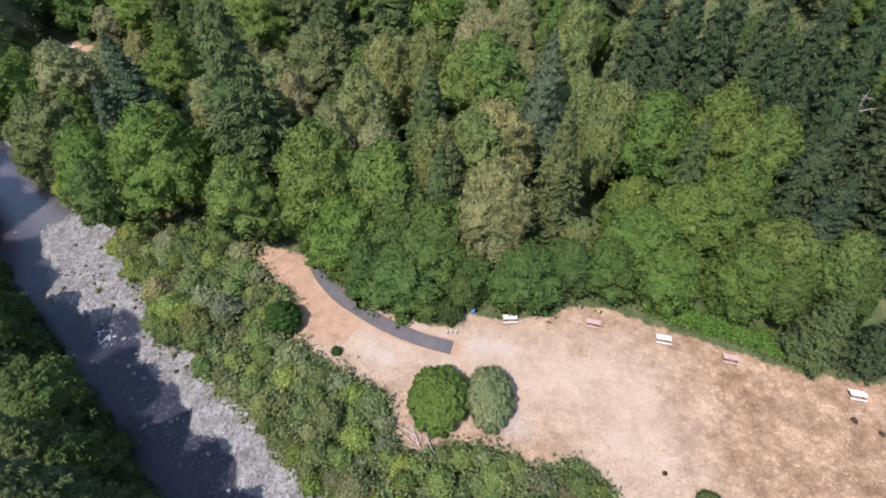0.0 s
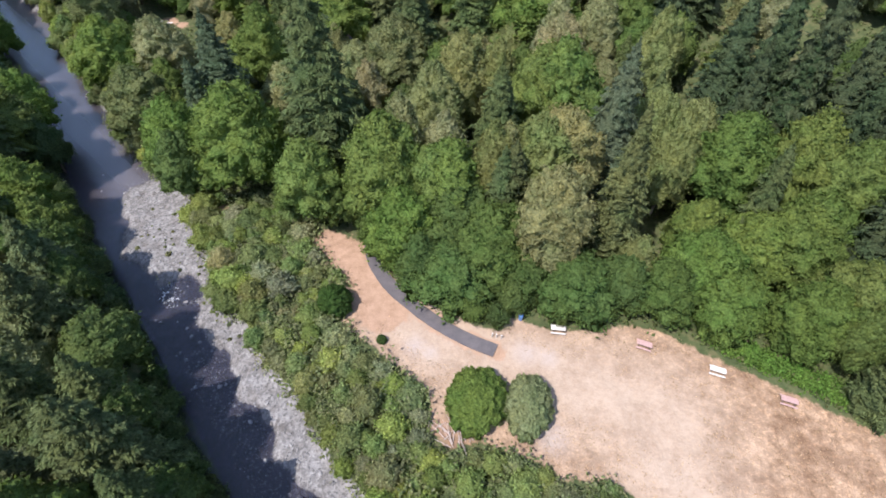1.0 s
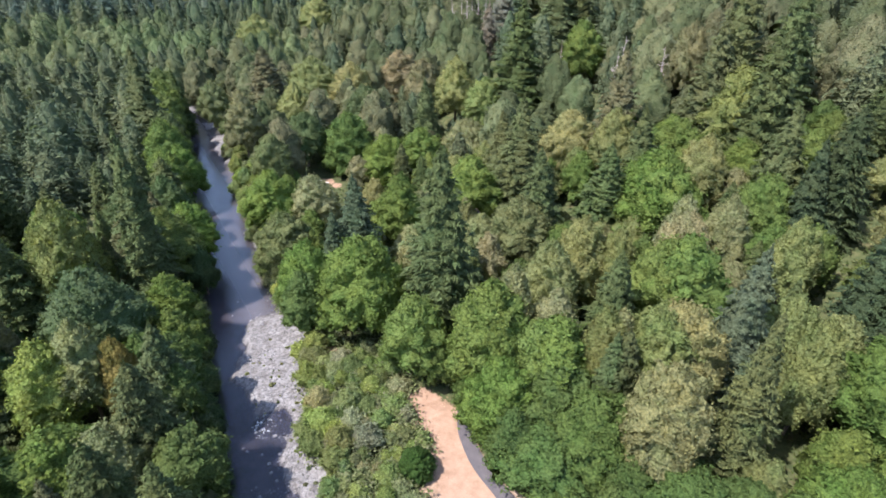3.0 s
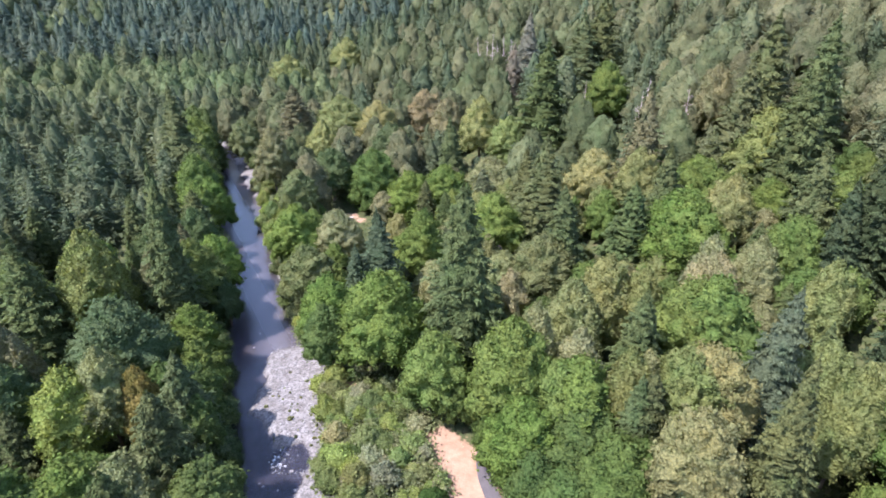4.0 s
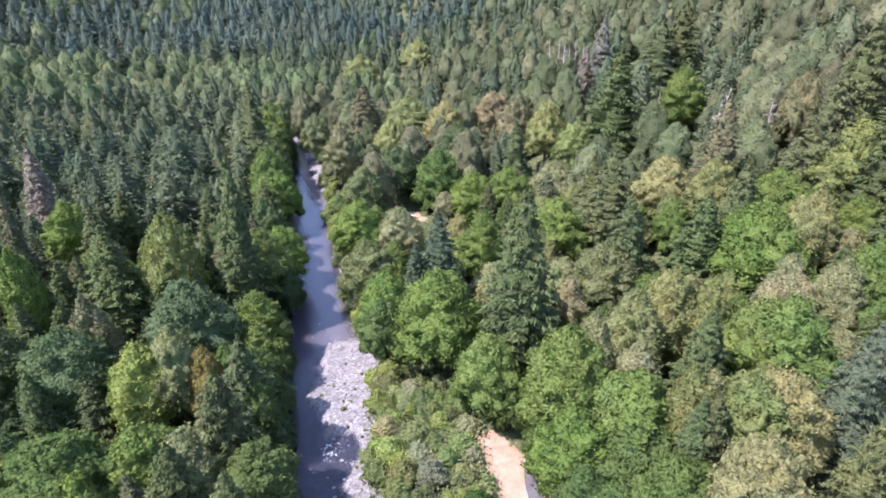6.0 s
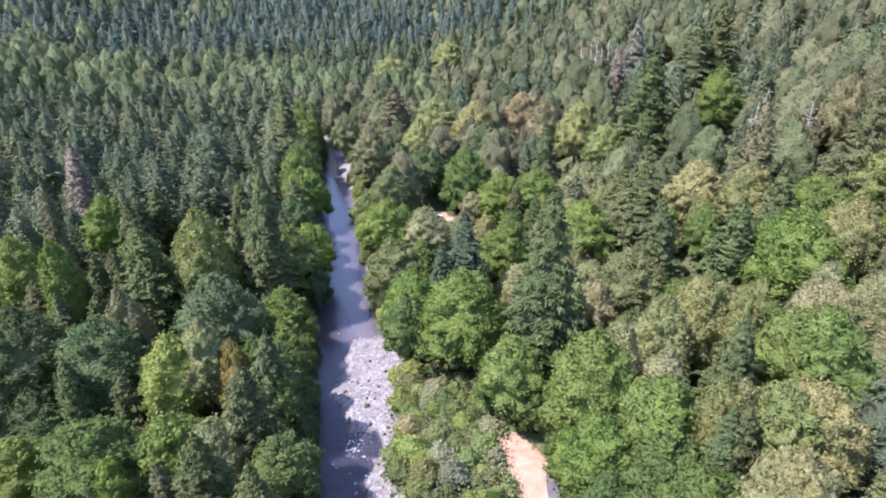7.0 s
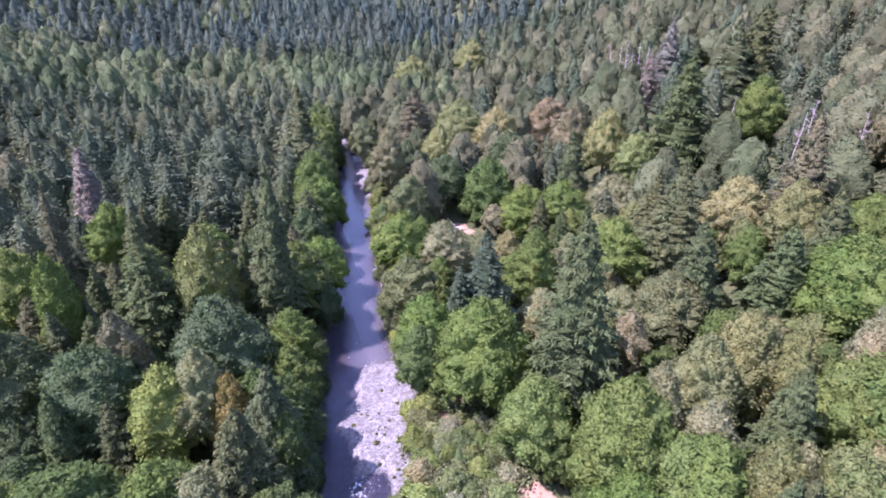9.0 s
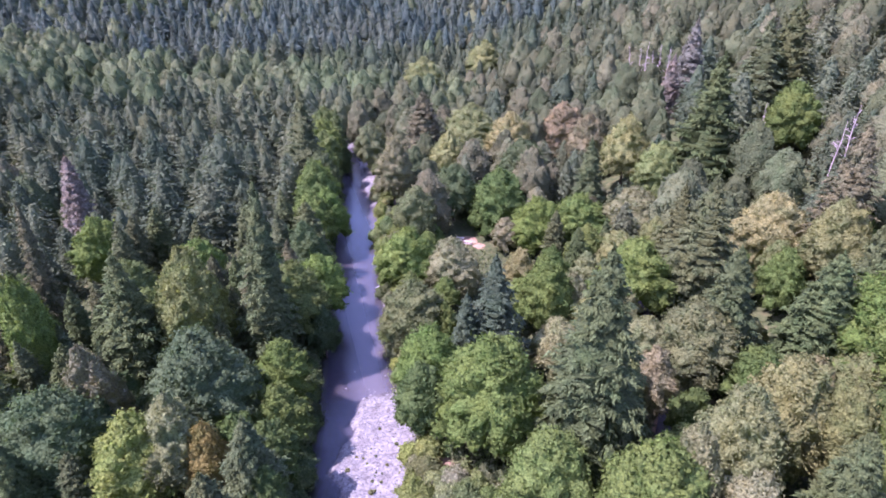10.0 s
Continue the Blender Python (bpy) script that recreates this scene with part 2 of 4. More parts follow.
def ground_z(x, y):
    x, y = np.asarray(x, float), np.asarray(y, float)
    p, a = along(x, y)
    z = 0.34 * np.maximum(0, p - 62) * smooth(p, 55, 95) - 0.16 * np.maximum(0, p - 200)
    z = z + 0.20 * np.maximum(0, -p - 90) * smooth(-p, 90, 160)
    z = z + 0.16 * np.maximum(0, a - 330) * smooth(a, 330, 520) + 0.12 * np.maximum(0, -a - 200)
    z = np.where(z > 160, 160 + 0.3 * (z - 160), z)
    pool = np.exp(-(((a - 63.5) / 3.2) ** 2)) * (1 - smooth(p, 2.2, 4.0))
    edge = np.where(a > 150, -0.5 + (224 - a) * 0.085 + 0.5 * np.sin(a * 0.8), shore(a))
    bed = -3.75 + 1.35 * bar(a) * (1 - 0.9 * pool) * smooth(p, edge - 1.6, edge + 1.4)
    # the shallow riffle below the pool
    bed = np.maximum(bed, -3.75 + 0.58 * (1 - smooth(a, 50, 62)) * (1 - smooth(-p, 3.5, 6.0)))
    right, left = bank(a), 7.0 + 0.6 * np.sin(a * 0.3)
    wide = np.where(p > 0, smooth(p, right, right + 3.5), smooth(-p, left, left + 3.0))
    return z + bed * (1 - wide) * (1 - smooth(a, 238, 262))


# the dry clearing's outline, from the river path round by the wood's edge
CLEARING = [(-26.5, 54.6), (-21.1, 56.6), (-18, 54), (-12.9, 49), (-6.4, 45), (-0.5, 42.4), (2.8, 42.2), (4, 44.5), (9.3, 43.2), (14.8, 43.6), (20.5, 45),
            (24, 44.6), (29, 41.8), (33, 39.9), (38.2, 37.6), (43.9, 34.5), (49.9, 32.9), (55.6, 31.8), (75, 28), (90, 10), (60, -12), (28, 2), (19.5, 19), (18.3, 22.2),
            (15.2, 24), (11.2, 23.2), (7.6, 25), (4.4, 25.8), (1, 26.6), (-2.5, 25), (-4.5, 28), (-6, 32.3), (-10.1, 34.8), (-12.4, 36.6), (-15.5, 38.5), (-18.6, 40.4),
            (-18.8, 46.2), (-20.8, 49.3), (-23.4, 51.7)]


def in_outline(x, y, outline):
    """Signed distance into the outline, metres (inside positive)."""
    inside, far = np.zeros(x.shape, bool), np.full(x.shape, 1e9)
    for (x0, y0), (x1, y1) in zip(outline, outline[1:] + outline[:1]):
        inside ^= ((y0 > y) != (y1 > y)) & (x < (x1 - x0) * (y - y0) / (y1 - y0 + 1e-9) + x0)
        u = np.clip(((x - x0) * (x1 - x0) + (y - y0) * (y1 - y0)) / ((x1 - x0) ** 2 + (y1 - y0) ** 2), 0, 1)
        far = np.minimum(far, np.hypot(x - x0 - u * (x1 - x0), y - y0 - u * (y1 - y0)))
    return np.where(inside, far, -far)


def near_line(x, y, line):
    far = np.full(np.shape(x), 1e9)
    for (x0, y0), (x1, y1) in zip(line, line[1:]):
        u = np.clip(((x - x0) * (x1 - x0) + (y - y0) * (y1 - y0)) / ((x1 - x0) ** 2 + (y1 - y0) ** 2), 0, 1)
        far = np.minimum(far, np.hypot(x - x0 - u * (x1 - x0), y - y0 - u * (y1 - y0)))
    return far


PATH = [(2.2, 38.9), (-1.6, 40.1), (-5.6, 42.1), (-10.2, 45.1), (-14.0, 48.4), (-16.9, 52.3), (-18.6, 58), (-19.4, 66), (-19.6, 81), (-23, 96), (-28.5, 111), (-40, 122)]
BARE_SPOTS = [(-82, 122, 3.6), (-78, 121, 2.4), (-43.3, 60, 2.2), (-40, 47.6, 1.0), (-27.5, 46, 1.2), (-3.5, 27.5, 2.0), (34.5, 43.5, 2.0), (-19, 80, 2.2), (-28, 111, 2.5)]


def spread(fine, *edges):
    """Grid lines: fine steps between edges, growing outwards to the horizon."""
    lo, hi = edges
    out, step, v = [], fine, hi
    while v < 4200:
        step *= 1.13
        v += step
        out.append(v)
    back, step, v = [], fine, lo
    while v > -4200:
        step *= 1.13
        v -= step
        back.append(v)
    return np.array(back[::-1] + list(np.arange(lo, hi + 1e-6, fine)) + out)


def build_ground():
    ps, aa = spread(0.6, -12, 66), spread(1.0, -25, 236)
    p, a = np.meshgrid(ps, aa, indexing="ij")
    x, y = from_river(p, a)
    z = ground_z(x, y)
    rough = np.array([noise.noise((u * 0.25, v * 0.25, 0)) for u, v in zip(x.ravel(), y.ravel())]).reshape(x.shape)
    z = z + 0.18 * rough * smooth(np.abs(p), 3, 12)
    i = np.arange(p.size).reshape(p.shape)
    quads = np.stack([i[:-1, :-1], i[1:, :-1], i[1:, 1:], i[:-1, 1:]], -1).reshape(-1, 4)
    me = mesh_of("ground", np.stack([x, y, z], -1).reshape(-1, 3), [quads], GROUND, True)
    dry = np.clip(0.5 + in_outline(x, y, CLEARING) / 2.4, 0, 1)
    mask(me, "dry", dry.ravel())
    earth = np.zeros(x.shape)
    for ex, ey, r in BARE_SPOTS:
        earth = np.maximum(earth, np.clip(1.15 - np.hypot(x - ex, y - ey) / r, 0, 1))
    earth = np.maximum(earth, np.clip(1.2 - near_line(x, y, PATH) / 2.3, 0, 1) * 0.8)
    # the neck of bare earth where the river path comes in
    neck = np.clip(1.35 - near_line(x, y, [(-24.4, 54), (-22, 53), (-17.5, 49), (-13.5, 43.5)]) / 4.3, 0, 1)
    mask(me, "earth", np.maximum(earth, neck).ravel())
    lane = np.clip(1.2 - near_line(x, y, [(-9, 41.5), (-5, 39.5), (3, 37.5), (14, 35), (22, 32), (22, 22)]) / 11.0, 0, 1)
    mask(me, "lane", lane.ravel())
    bald = np.zeros(x.shape)
    for ex, ey, r in ((-8.3, 38.4, 1.6), (-6.2, 37.6, 1.2), (9.3, 28.0, 2.2), (8.6, 30.2, 1.3), (6.2, 39.0, 2.0), (9.0, 38.6, 1.5)):
        bald = np.maximum(bald, np.clip(1.25 - np.hypot(x - ex, y - ey) / r, 0, 1))
    mask(me, "bald", bald.ravel())
    right, left = bank(a), 7.0
    gravel = np.where(p > 0, 1 - smooth(p, right + 0.2, right + 2.4), 1 - smooth(-p, 5.2, 6.8)) * (1 - smooth(a, 240, 262))
    mask(me, "gravel", gravel.ravel())
    mask(me, "wet", (1 - smooth(z, -3.1, -2.75)).ravel())
    return tagged(new("ground", me), "forest floor with dry straw-coloured grass clearing and river gravel", "ground", kind="structure")


build_ground()


def build_water():
    ps, aa = np.linspace(-9.6, 9.6, 33), np.arange(-140, 262, 1.2)
    p, a = np.meshgrid(ps, aa, indexing="ij")
    x, y = from_river(p, a)
    i = np.arange(p.size).reshape(p.shape)
    quads = np.stack([i[:-1, :-1], i[1:, :-1], i[1:, 1:], i[:-1, 1:]], -1).reshape(-1, 4)
    me = mesh_of("river", np.stack([x, y, np.full(x.shape, -2.95)], -1).reshape(-1, 3), [quads], WATER, True)
    rapid = 0.5 * (1 - smooth(a, 46, 62)) * np.exp(-(((p + 1.5) / 3.2) ** 2)) + 0.8 * np.exp(-(((a - 64) / 5) ** 2) - ((p + 1) / 3) ** 2)
    silt = smooth(a, 66, 92) * (0.75 + 0.25 * np.sin(p * 0.5 + a * 0.07))
    rapid += 0.45 * np.exp(-(((a - 92) / 8) ** 2) - ((p - 3) / 4) ** 2)
    mask(me, "rapid", np.clip(rapid, 0, 1).ravel())
    mask(me, "silt", np.clip(silt, 0, 1).ravel())
    return tagged(new("water", me), "shallow blue-grey river with broken rapids over stones", "river", kind="structure")


def build_path():
    """The asphalt footpath: a slab that follows its line, rounded at the corners."""
    pts = [Vector((x, y)) for x, y in PATH]
    for _ in range(3):
        pts = [pts[0]] + [q for u, v in zip(pts, pts[1:]) for q in (u * 0.75 + v * 0.25, u * 0.25 + v * 0.75)] + [pts[-1]]
    bm = bmesh.new()
    rows = []
    for k, q in enumerate(pts):
        d = (pts[min(k + 1, len(pts) - 1)] - pts[max(k - 1, 0)]).normalized()
        s = Vector((-d.y, d.x)) * (1.02 + 0.05 * noise.noise((k * 0.7, 0, 0)))
        z = float(ground_z(q.x, q.y))
        rows.append([bm.verts.new((*(q + s * u), z + h)) for u, h in ((-1, -0.05), (-0.97, 0.13), (0.97, 0.13), (1, -0.05))])
    for r0, r1 in zip(rows, rows[1:]):
        for u in range(3):
            bm.faces.new((r0[u], r0[u + 1], r1[u + 1], r1[u]))
    bm.faces.new(rows[0]), bm.faces.new(rows[-1][::-1])
    bmesh.ops.recalc_face_normals(bm, faces=bm.faces)
    me = bpy.data.meshes.new("footpath")
    bm.to_mesh(me), bm.free()
    me.materials.append(ASPHALT)
    return tagged(new("path", me), "curving grey asphalt footpath along the wood's edge", "path", kind="structure")


build_water()
build_path()

# ---- trees ----
RNG = np.random.default_rng(7)


def unit(v):
    return v / np.maximum(np.linalg.norm(v, axis=-1, keepdims=True), 1e-9)


def leaf_quads(centres, normals, length, width, rng, axis=None):
    """Pointed leaf sprays: one lozenge for each centre, folded a little along its middle."""
    n = len(centres)
    if axis is None:
        axis = rng.normal(size=(n, 3))
    side = unit(np.cross(normals, axis))
    axis = unit(np.cross(side, normals))
    ln, wd = np.broadcast_to(length, n)[:, None], np.broadcast_to(width, n)[:, None]
    v = np.stack([centres - axis * ln * 0.5, centres + side * wd * 0.5 - normals * wd * 0.12,
                  centres + axis * ln * 0.5, centres - side * wd * 0.5 - normals * wd * 0.12], 1)
    return v.reshape(-1, 3), np.arange(4 * n).reshape(n, 4)


def join(pieces):
    """Joins (verts, quads, tris) into one set of arrays."""
    verts, quads, tris, k = [], [], [], 0
    for v, q, t in pieces:
        verts.append(v)
        if len(q):
            quads.append(np.asarray(q) + k)
        if len(t):
            tris.append(np.asarray(t) + k)
        k += len(v)
    return np.concatenate(verts), np.concatenate(quads) if quads else np.zeros((0, 4), int), np.concatenate(tris) if tris else np.zeros((0, 3), int)


def tube(points, radii, sides=6):
    pts = np.asarray(points, float)
    rings = []
    for k, q in enumerate(pts):
        d = unit(pts[min(k + 1, len(pts) - 1)] - pts[max(k - 1, 0)])
        s = unit(np.cross(d, (0.31, 0.9, 0.2)))
        u = np.cross(d, s)
        an = np.arange(sides) / sides * math.tau
        rings.append(q + radii[k] * (np.cos(an)[:, None] * s + np.sin(an)[:, None] * u))
    i = np.arange(len(pts) * sides).reshape(len(pts), sides)
    j = np.roll(i, -1, 1)
    return np.concatenate(rings), np.stack([i[:-1], j[:-1], j[1:], i[1:]], -1).reshape(-1, 4), np.zeros((0, 3), int)


def leaf_tris(centres, normals, length, width, rng, axis=None):
    """Leaf sprays as small pointed triangles."""
    n = len(centres)
    if axis is None:
        axis = rng.normal(size=(n, 3))
    side = unit(np.cross(normals, axis))
    axis = unit(np.cross(side, normals))
    ln, wd = np.broadcast_to(length, n)[:, None], np.broadcast_to(width, n)[:, None]
    v = np.stack([centres - axis * ln * 0.4 + side * wd * 0.5, centres + axis * ln * 0.6, centres - axis * ln * 0.4 - side * wd * 0.5], 1)
    return v.reshape(-1, 3), np.zeros((0, 4), int), np.arange(3 * n).reshape(n, 3)


def broadleaf(seed, lobes=210, leaves=4800, tall=1.45, leaf=0.068, rings=38, spokes=52, low=-0.9, fork=True, shag=0.2, knobs=4, lump=(0.10, 0.18), reach_to=(0.80, 0.91), lean_by=1.0):
    """A crown heaped up of leafy lobes, one unit in radius and 2 tall high: a billowing hull with sprays of leaves standing out of it.
    Returns crown and trunk."""
    rng = np.random.default_rng(seed)
    k = np.arange(lobes)
    z = 1 - (1 - low) * (k + 0.5) / lobes
    ang = k * 2.39996 + rng.uniform(-0.5, 0.5, lobes)
    # a dome above, a skirt that hangs nearly straight below
    high = np.clip((z + 0.3) / 1.3, 0, 1)
    ring = np.where(z > -0.3, np.maximum(0, 1 - high**1.4) ** 0.78, 1 - 0.25 * (z + 0.3) ** 2)
    d = np.stack([ring * np.cos(ang), ring * np.sin(ang), z], -1)
    lean = 1 + lean_by * (0.10 * np.sin(ang * 2 + seed + 2 * z) + 0.07 * np.sin(ang * 3 + 2 * seed - 3 * z))
    reach = (rng.uniform(*reach_to, lobes) * np.where(z > 0.7, 0.97, lean))[:, None]
    size = rng.uniform(*lump, lobes)
    mid = d * reach * np.array([1, 1, tall])
    # each lobe carries smaller knobs of leaves
    if knobs:
        out = unit(rng.normal(size=(lobes, knobs, 3)) + 1.2 * unit(mid)[:, None] + np.array([0, 0, 0.3]))
        small = np.repeat(size, knobs) * rng.uniform(0.3, 0.55, lobes * knobs)
        knob = (mid[:, None] + out * (size * 0.85)[:, None, None]).reshape(-1, 3)
        mid, size = np.r_[mid * 0.97, knob], np.r_[size * 0.92, small]
    # the hull: the outermost lobe that each direction meets
    th, ph = np.meshgrid(np.linspace(0.03, math.pi - 0.12, rings), np.arange(spokes) / spokes * math.tau, indexing="ij")
    ph = ph + (np.arange(rings) % 2)[:, None] * math.pi / spokes
    way = np.stack([np.sin(th) * np.cos(ph), np.sin(th) * np.sin(ph), np.cos(th) * tall], -1).reshape(-1, 3)
    way = unit(way + rng.normal(0, 0.012, way.shape))
    along_ray = way @ mid.T
    inside = along_ray**2 - (mid**2).sum(1) + (size * 0.95) ** 2
    reach_ray = np.where(inside > 0, along_ray + np.sqrt(np.maximum(inside, 0)), 0).max(1)
    least = 0.74 * np.clip(1.06 - 0.35 * np.maximum(way[:, 2], 0), 0.7, 1) / np.sqrt(way[:, 0] ** 2 + way[:, 1] ** 2 + (way[:, 2] / tall) ** 2)
    r = np.maximum(reach_ray, least) * rng.uniform(0.965, 1.03, len(way))
    i = np.arange(rings * spokes).reshape(rings, spokes)
    j = np.roll(i, -1, 1)
    q = np.stack([i[:-1], i[1:], j[1:], j[:-1]], -1).reshape(-1, 4)
    v = np.r_[way * r[:, None], [[0, 0, r[:spokes].max()]]]
    t = np.stack([np.full(spokes, len(v) - 1), i[0], j[0]], -1)
    pieces = [(v, q, t)]
    # the sprays
    share = size**2 / (size**2).sum()
    which = rng.choice(len(mid), leaves, p=share)
    c, s = mid[which], size[which][:, None]
    out = unit(rng.normal(size=(leaves, 3)) + 1.3 * unit(c * np.array([1, 1, 0.5])) + np.array([0, 0, 0.4]))
    at = c + out * (s + rng.uniform(-0.02, shag * 0.5, (leaves, 1)))
    nor = unit(out + 0.8 * rng.normal(size=(leaves, 3)) + np.array([0, 0, 0.2]))
    ln = leaf * rng.uniform(0.6, 1.6, leaves)
    pieces.append(leaf_tris(at, nor, ln, ln * rng.uniform(0.5, 0.85, leaves), rng, out + 0.9 * rng.normal(size=(leaves, 3))))
    crown = join(pieces)
    crown[0][:, 2] += tall * 0.97
    wood = [tube([(0, 0, -0.3 * tall), (0.02, 0.01, 0.2), (0.0, 0.03, tall * 0.7), (0.05, 0, tall * 1.5)], [0.085, 0.07, 0.05, 0.015])]
    for k in range(4 if fork else 0):
        an = k * 1.5 + rng.uniform(0, 0.5)
        up = rng.uniform(0.2, 0.7) * tall
        wood.append(tube([(0, 0.01, up), (0.25 * math.cos(an), 0.25 * math.sin(an), up + 0.25), (0.6 * math.cos(an), 0.6 * math.sin(an), up + 0.65)], [0.04, 0.028, 0.008], 5))
    return crown, join(wood)


def conifer(seed, ratio, tiers=22, per=12, feathers=42, slim=0.66, droop=0.30, ragged=0.22, core=0.74):
    """A fir, one unit in radius and ratio tall: tiers of drooping plume-like boughs round a straight trunk and a dark inner mass.
    Returns boughs and trunk."""
    rng = np.random.default_rng(seed)

    def girth(u):
        return np.maximum(0.02, (1 - u) ** slim) * np.minimum(1.0, 0.80 + 1.2 * u)

    us, ans = [], []
    for k in range(tiers):
        u = 1 - (1 - (k + 0.4) / tiers) ** 1.08
        n = max(4, int(round(per * (0.55 + 0.45 * girth(u)))))
        us.append(u + rng.normal(0, 0.3 / tiers, n))
        ans.append(np.arange(n) / n * math.tau + k * 2.4 + rng.normal(0, 0.22, n))
    u, an = np.clip(np.concatenate(us), 0, 0.985), np.concatenate(ans)
    boughs = len(u)
    out, side = np.stack([np.cos(an), np.sin(an), 0 * an], -1), np.stack([-np.sin(an), np.cos(an), 0 * an], -1)
    length = girth(u) * rng.uniform(1 - ragged * 1.5, 1 + ragged * 0.4, boughs) * (1 + 0.10 * np.sin(an * 2 + seed))
    foot = (0.03 + 0.95 * u) * ratio
    cs, ns, ls, ws, ax = [], [], [], [], []
    for f in range(feathers):
        s = 0.22 + 0.80 * (f // 2 + rng.uniform(0.1, 0.9, boughs)) / (feathers / 2)
        turn = -1 if f % 2 else 1
        wide = 0.25 * length * np.sin(math.pi * np.clip(0.18 + 0.80 * s, 0, 1)) + 0.012
        off = wide * np.sqrt(rng.uniform(0.02, 1, boughs))
        c = out * (length * s)[:, None] + side * (turn * off)[:, None]
        c[:, 2] = foot + 0.30 * u * length * s - droop * length * s * s - 0.35 * off + rng.normal(0, 0.018, boughs)
        cs.append(c)
        ax.append(out * 0.85 + side * turn * 0.6 - np.array([0, 0, 0.25]) + 0.25 * rng.normal(size=(boughs, 3)))
        ns.append(np.array([0, 0, 1]) + 0.35 * out + side * turn * 0.3 + 0.38 * rng.normal(size=(boughs, 3)))
        ls.append((0.055 + 0.13 * length) * rng.uniform(0.7, 1.3, boughs)), ws.append((0.023 + 0.05 * length) * rng.uniform(0.8, 1.2, boughs))
    v, q, t = leaf_tris(np.concatenate(cs), unit(np.concatenate(ns)), np.concatenate(ls), np.concatenate(ws), rng, np.concatenate(ax))
    pieces = [(v, q, t)]
    # the leading shoot
    m = 40
    ua, aa = rng.uniform(0.93, 1.0, m), rng.uniform(0, math.tau, m)
    o = np.stack([np.cos(aa), np.sin(aa), 0 * aa], -1)
    at = o * (0.55 * (1.0 - ua))[:, None]
    at[:, 2] = ua * ratio
    pieces.append(leaf_tris(at, unit(o + 0.4 * rng.normal(size=(m, 3))), np.full(m, 0.11), np.full(m, 0.035), rng, o * 0.5 + np.array([0, 0, 1.0])))
    # the inner mass: ragged rings, each a little over the next
    rings, spokes = tiers, 12
    uu = np.repeat(np.linspace(0, 0.985, rings), 2)[:-1]
    flare = np.where(np.arange(len(uu)) % 2 == 0, 1.0, 0.66)
    aa = np.arange(spokes) / spokes * math.tau
    rr = (girth(uu) * flare * core)[:, None] * rng.uniform(0.75, 1.2, (len(uu), spokes))
    hull = np.stack([rr * np.cos(aa), rr * np.sin(aa), ((0.02 + 0.96 * uu) * ratio)[:, None] + rng.normal(0, 0.03, rr.shape)], -1).reshape(-1, 3)
    i = np.arange(len(uu) * spokes).reshape(len(uu), spokes)
    j = np.roll(i, -1, 1)
    pieces.append((hull, np.stack([i[:-1], j[:-1], j[1:], i[1:]], -1).reshape(-1, 4), []))
    wood = tube([(0, 0, -0.06 * ratio), (0, 0, 0.3 * ratio), (0.01, 0, 0.7 * ratio), (0, 0, 0.99 * ratio)], [0.085, 0.065, 0.035, 0.006], 7)
    return join(pieces), wood


def feathered_cone(seed, ratio, sprays, slim, rings, spokes, size):
    """A fir seen from afar, one unit in radius and ratio tall: an uneven cone thick with upswept sprays.
    Returns the boughs alone."""
    rng = np.random.default_rng(seed)
    aa = np.arange(spokes) / spokes * math.tau

    def girth(u, an):
        wave = 1 + 0.16 * np.sin(an * 3 + seed + 5 * u) + 0.12 * np.sin(an * 2 - 9 * u + 2 * seed) + 0.10 * np.sin(31 * u + seed + an)
        return np.maximum(0.02, (1 - u) ** slim) * np.minimum(1.0, 0.7 + 1.6 * u) * wave

    uu, an = np.meshgrid(np.linspace(0, 0.97, rings), aa, indexing="ij")
    r = girth(uu, an) * 0.62 * rng.uniform(0.8, 1.15, uu.shape)
    v = np.stack([r * np.cos(an), r * np.sin(an), (0.02 + 0.93 * uu) * ratio], -1).reshape(-1, 3)
    i = np.arange(rings * spokes).reshape(rings, spokes)
    j = np.roll(i, -1, 1)
    hull = v, np.stack([i[:-1], j[:-1], j[1:], i[1:]], -1).reshape(-1, 4), []
    u, an = 1 - np.sqrt(rng.uniform(0.0004, 0.93, sprays)), rng.uniform(0, math.tau, sprays)
    out, up = np.stack([np.cos(an), np.sin(an), 0 * an], -1), np.array([0, 0, 1.0])
    at = out * (girth(u, an) * rng.uniform(0.55, 1.05, sprays))[:, None]
    at[:, 2] = (0.02 + 0.96 * u) * ratio
    way = out + up * rng.uniform(-0.5, 0.5, sprays)[:, None] + 0.45 * rng.normal(size=(sprays, 3))
    nor = unit(up + 0.7 * out + 0.6 * rng.normal(size=(sprays, 3)))
    ln = size * rng.uniform(0.7, 1.5, sprays) * (1 - 0.45 * u)
    return join([hull, leaf_tris(at, nor, ln, ln * rng.uniform(0.4, 0.65, sprays), rng, way)])


def as_mesh(name, arrays, mat, smooth_faces=False):
    v, q, t = arrays
    return mesh_of(name, v, [q, t], mat, smooth_faces)


def leafy_set(name, forms, **more):
    made = []
    for s, tall in forms:
        crown, wood = broadleaf(s, tall=tall, **more)
        made.append((as_mesh(name + " crown", crown, LEAVES, "quads"), as_mesh(name + " trunk", wood, BARK, True), 2.0 * tall))
    return made


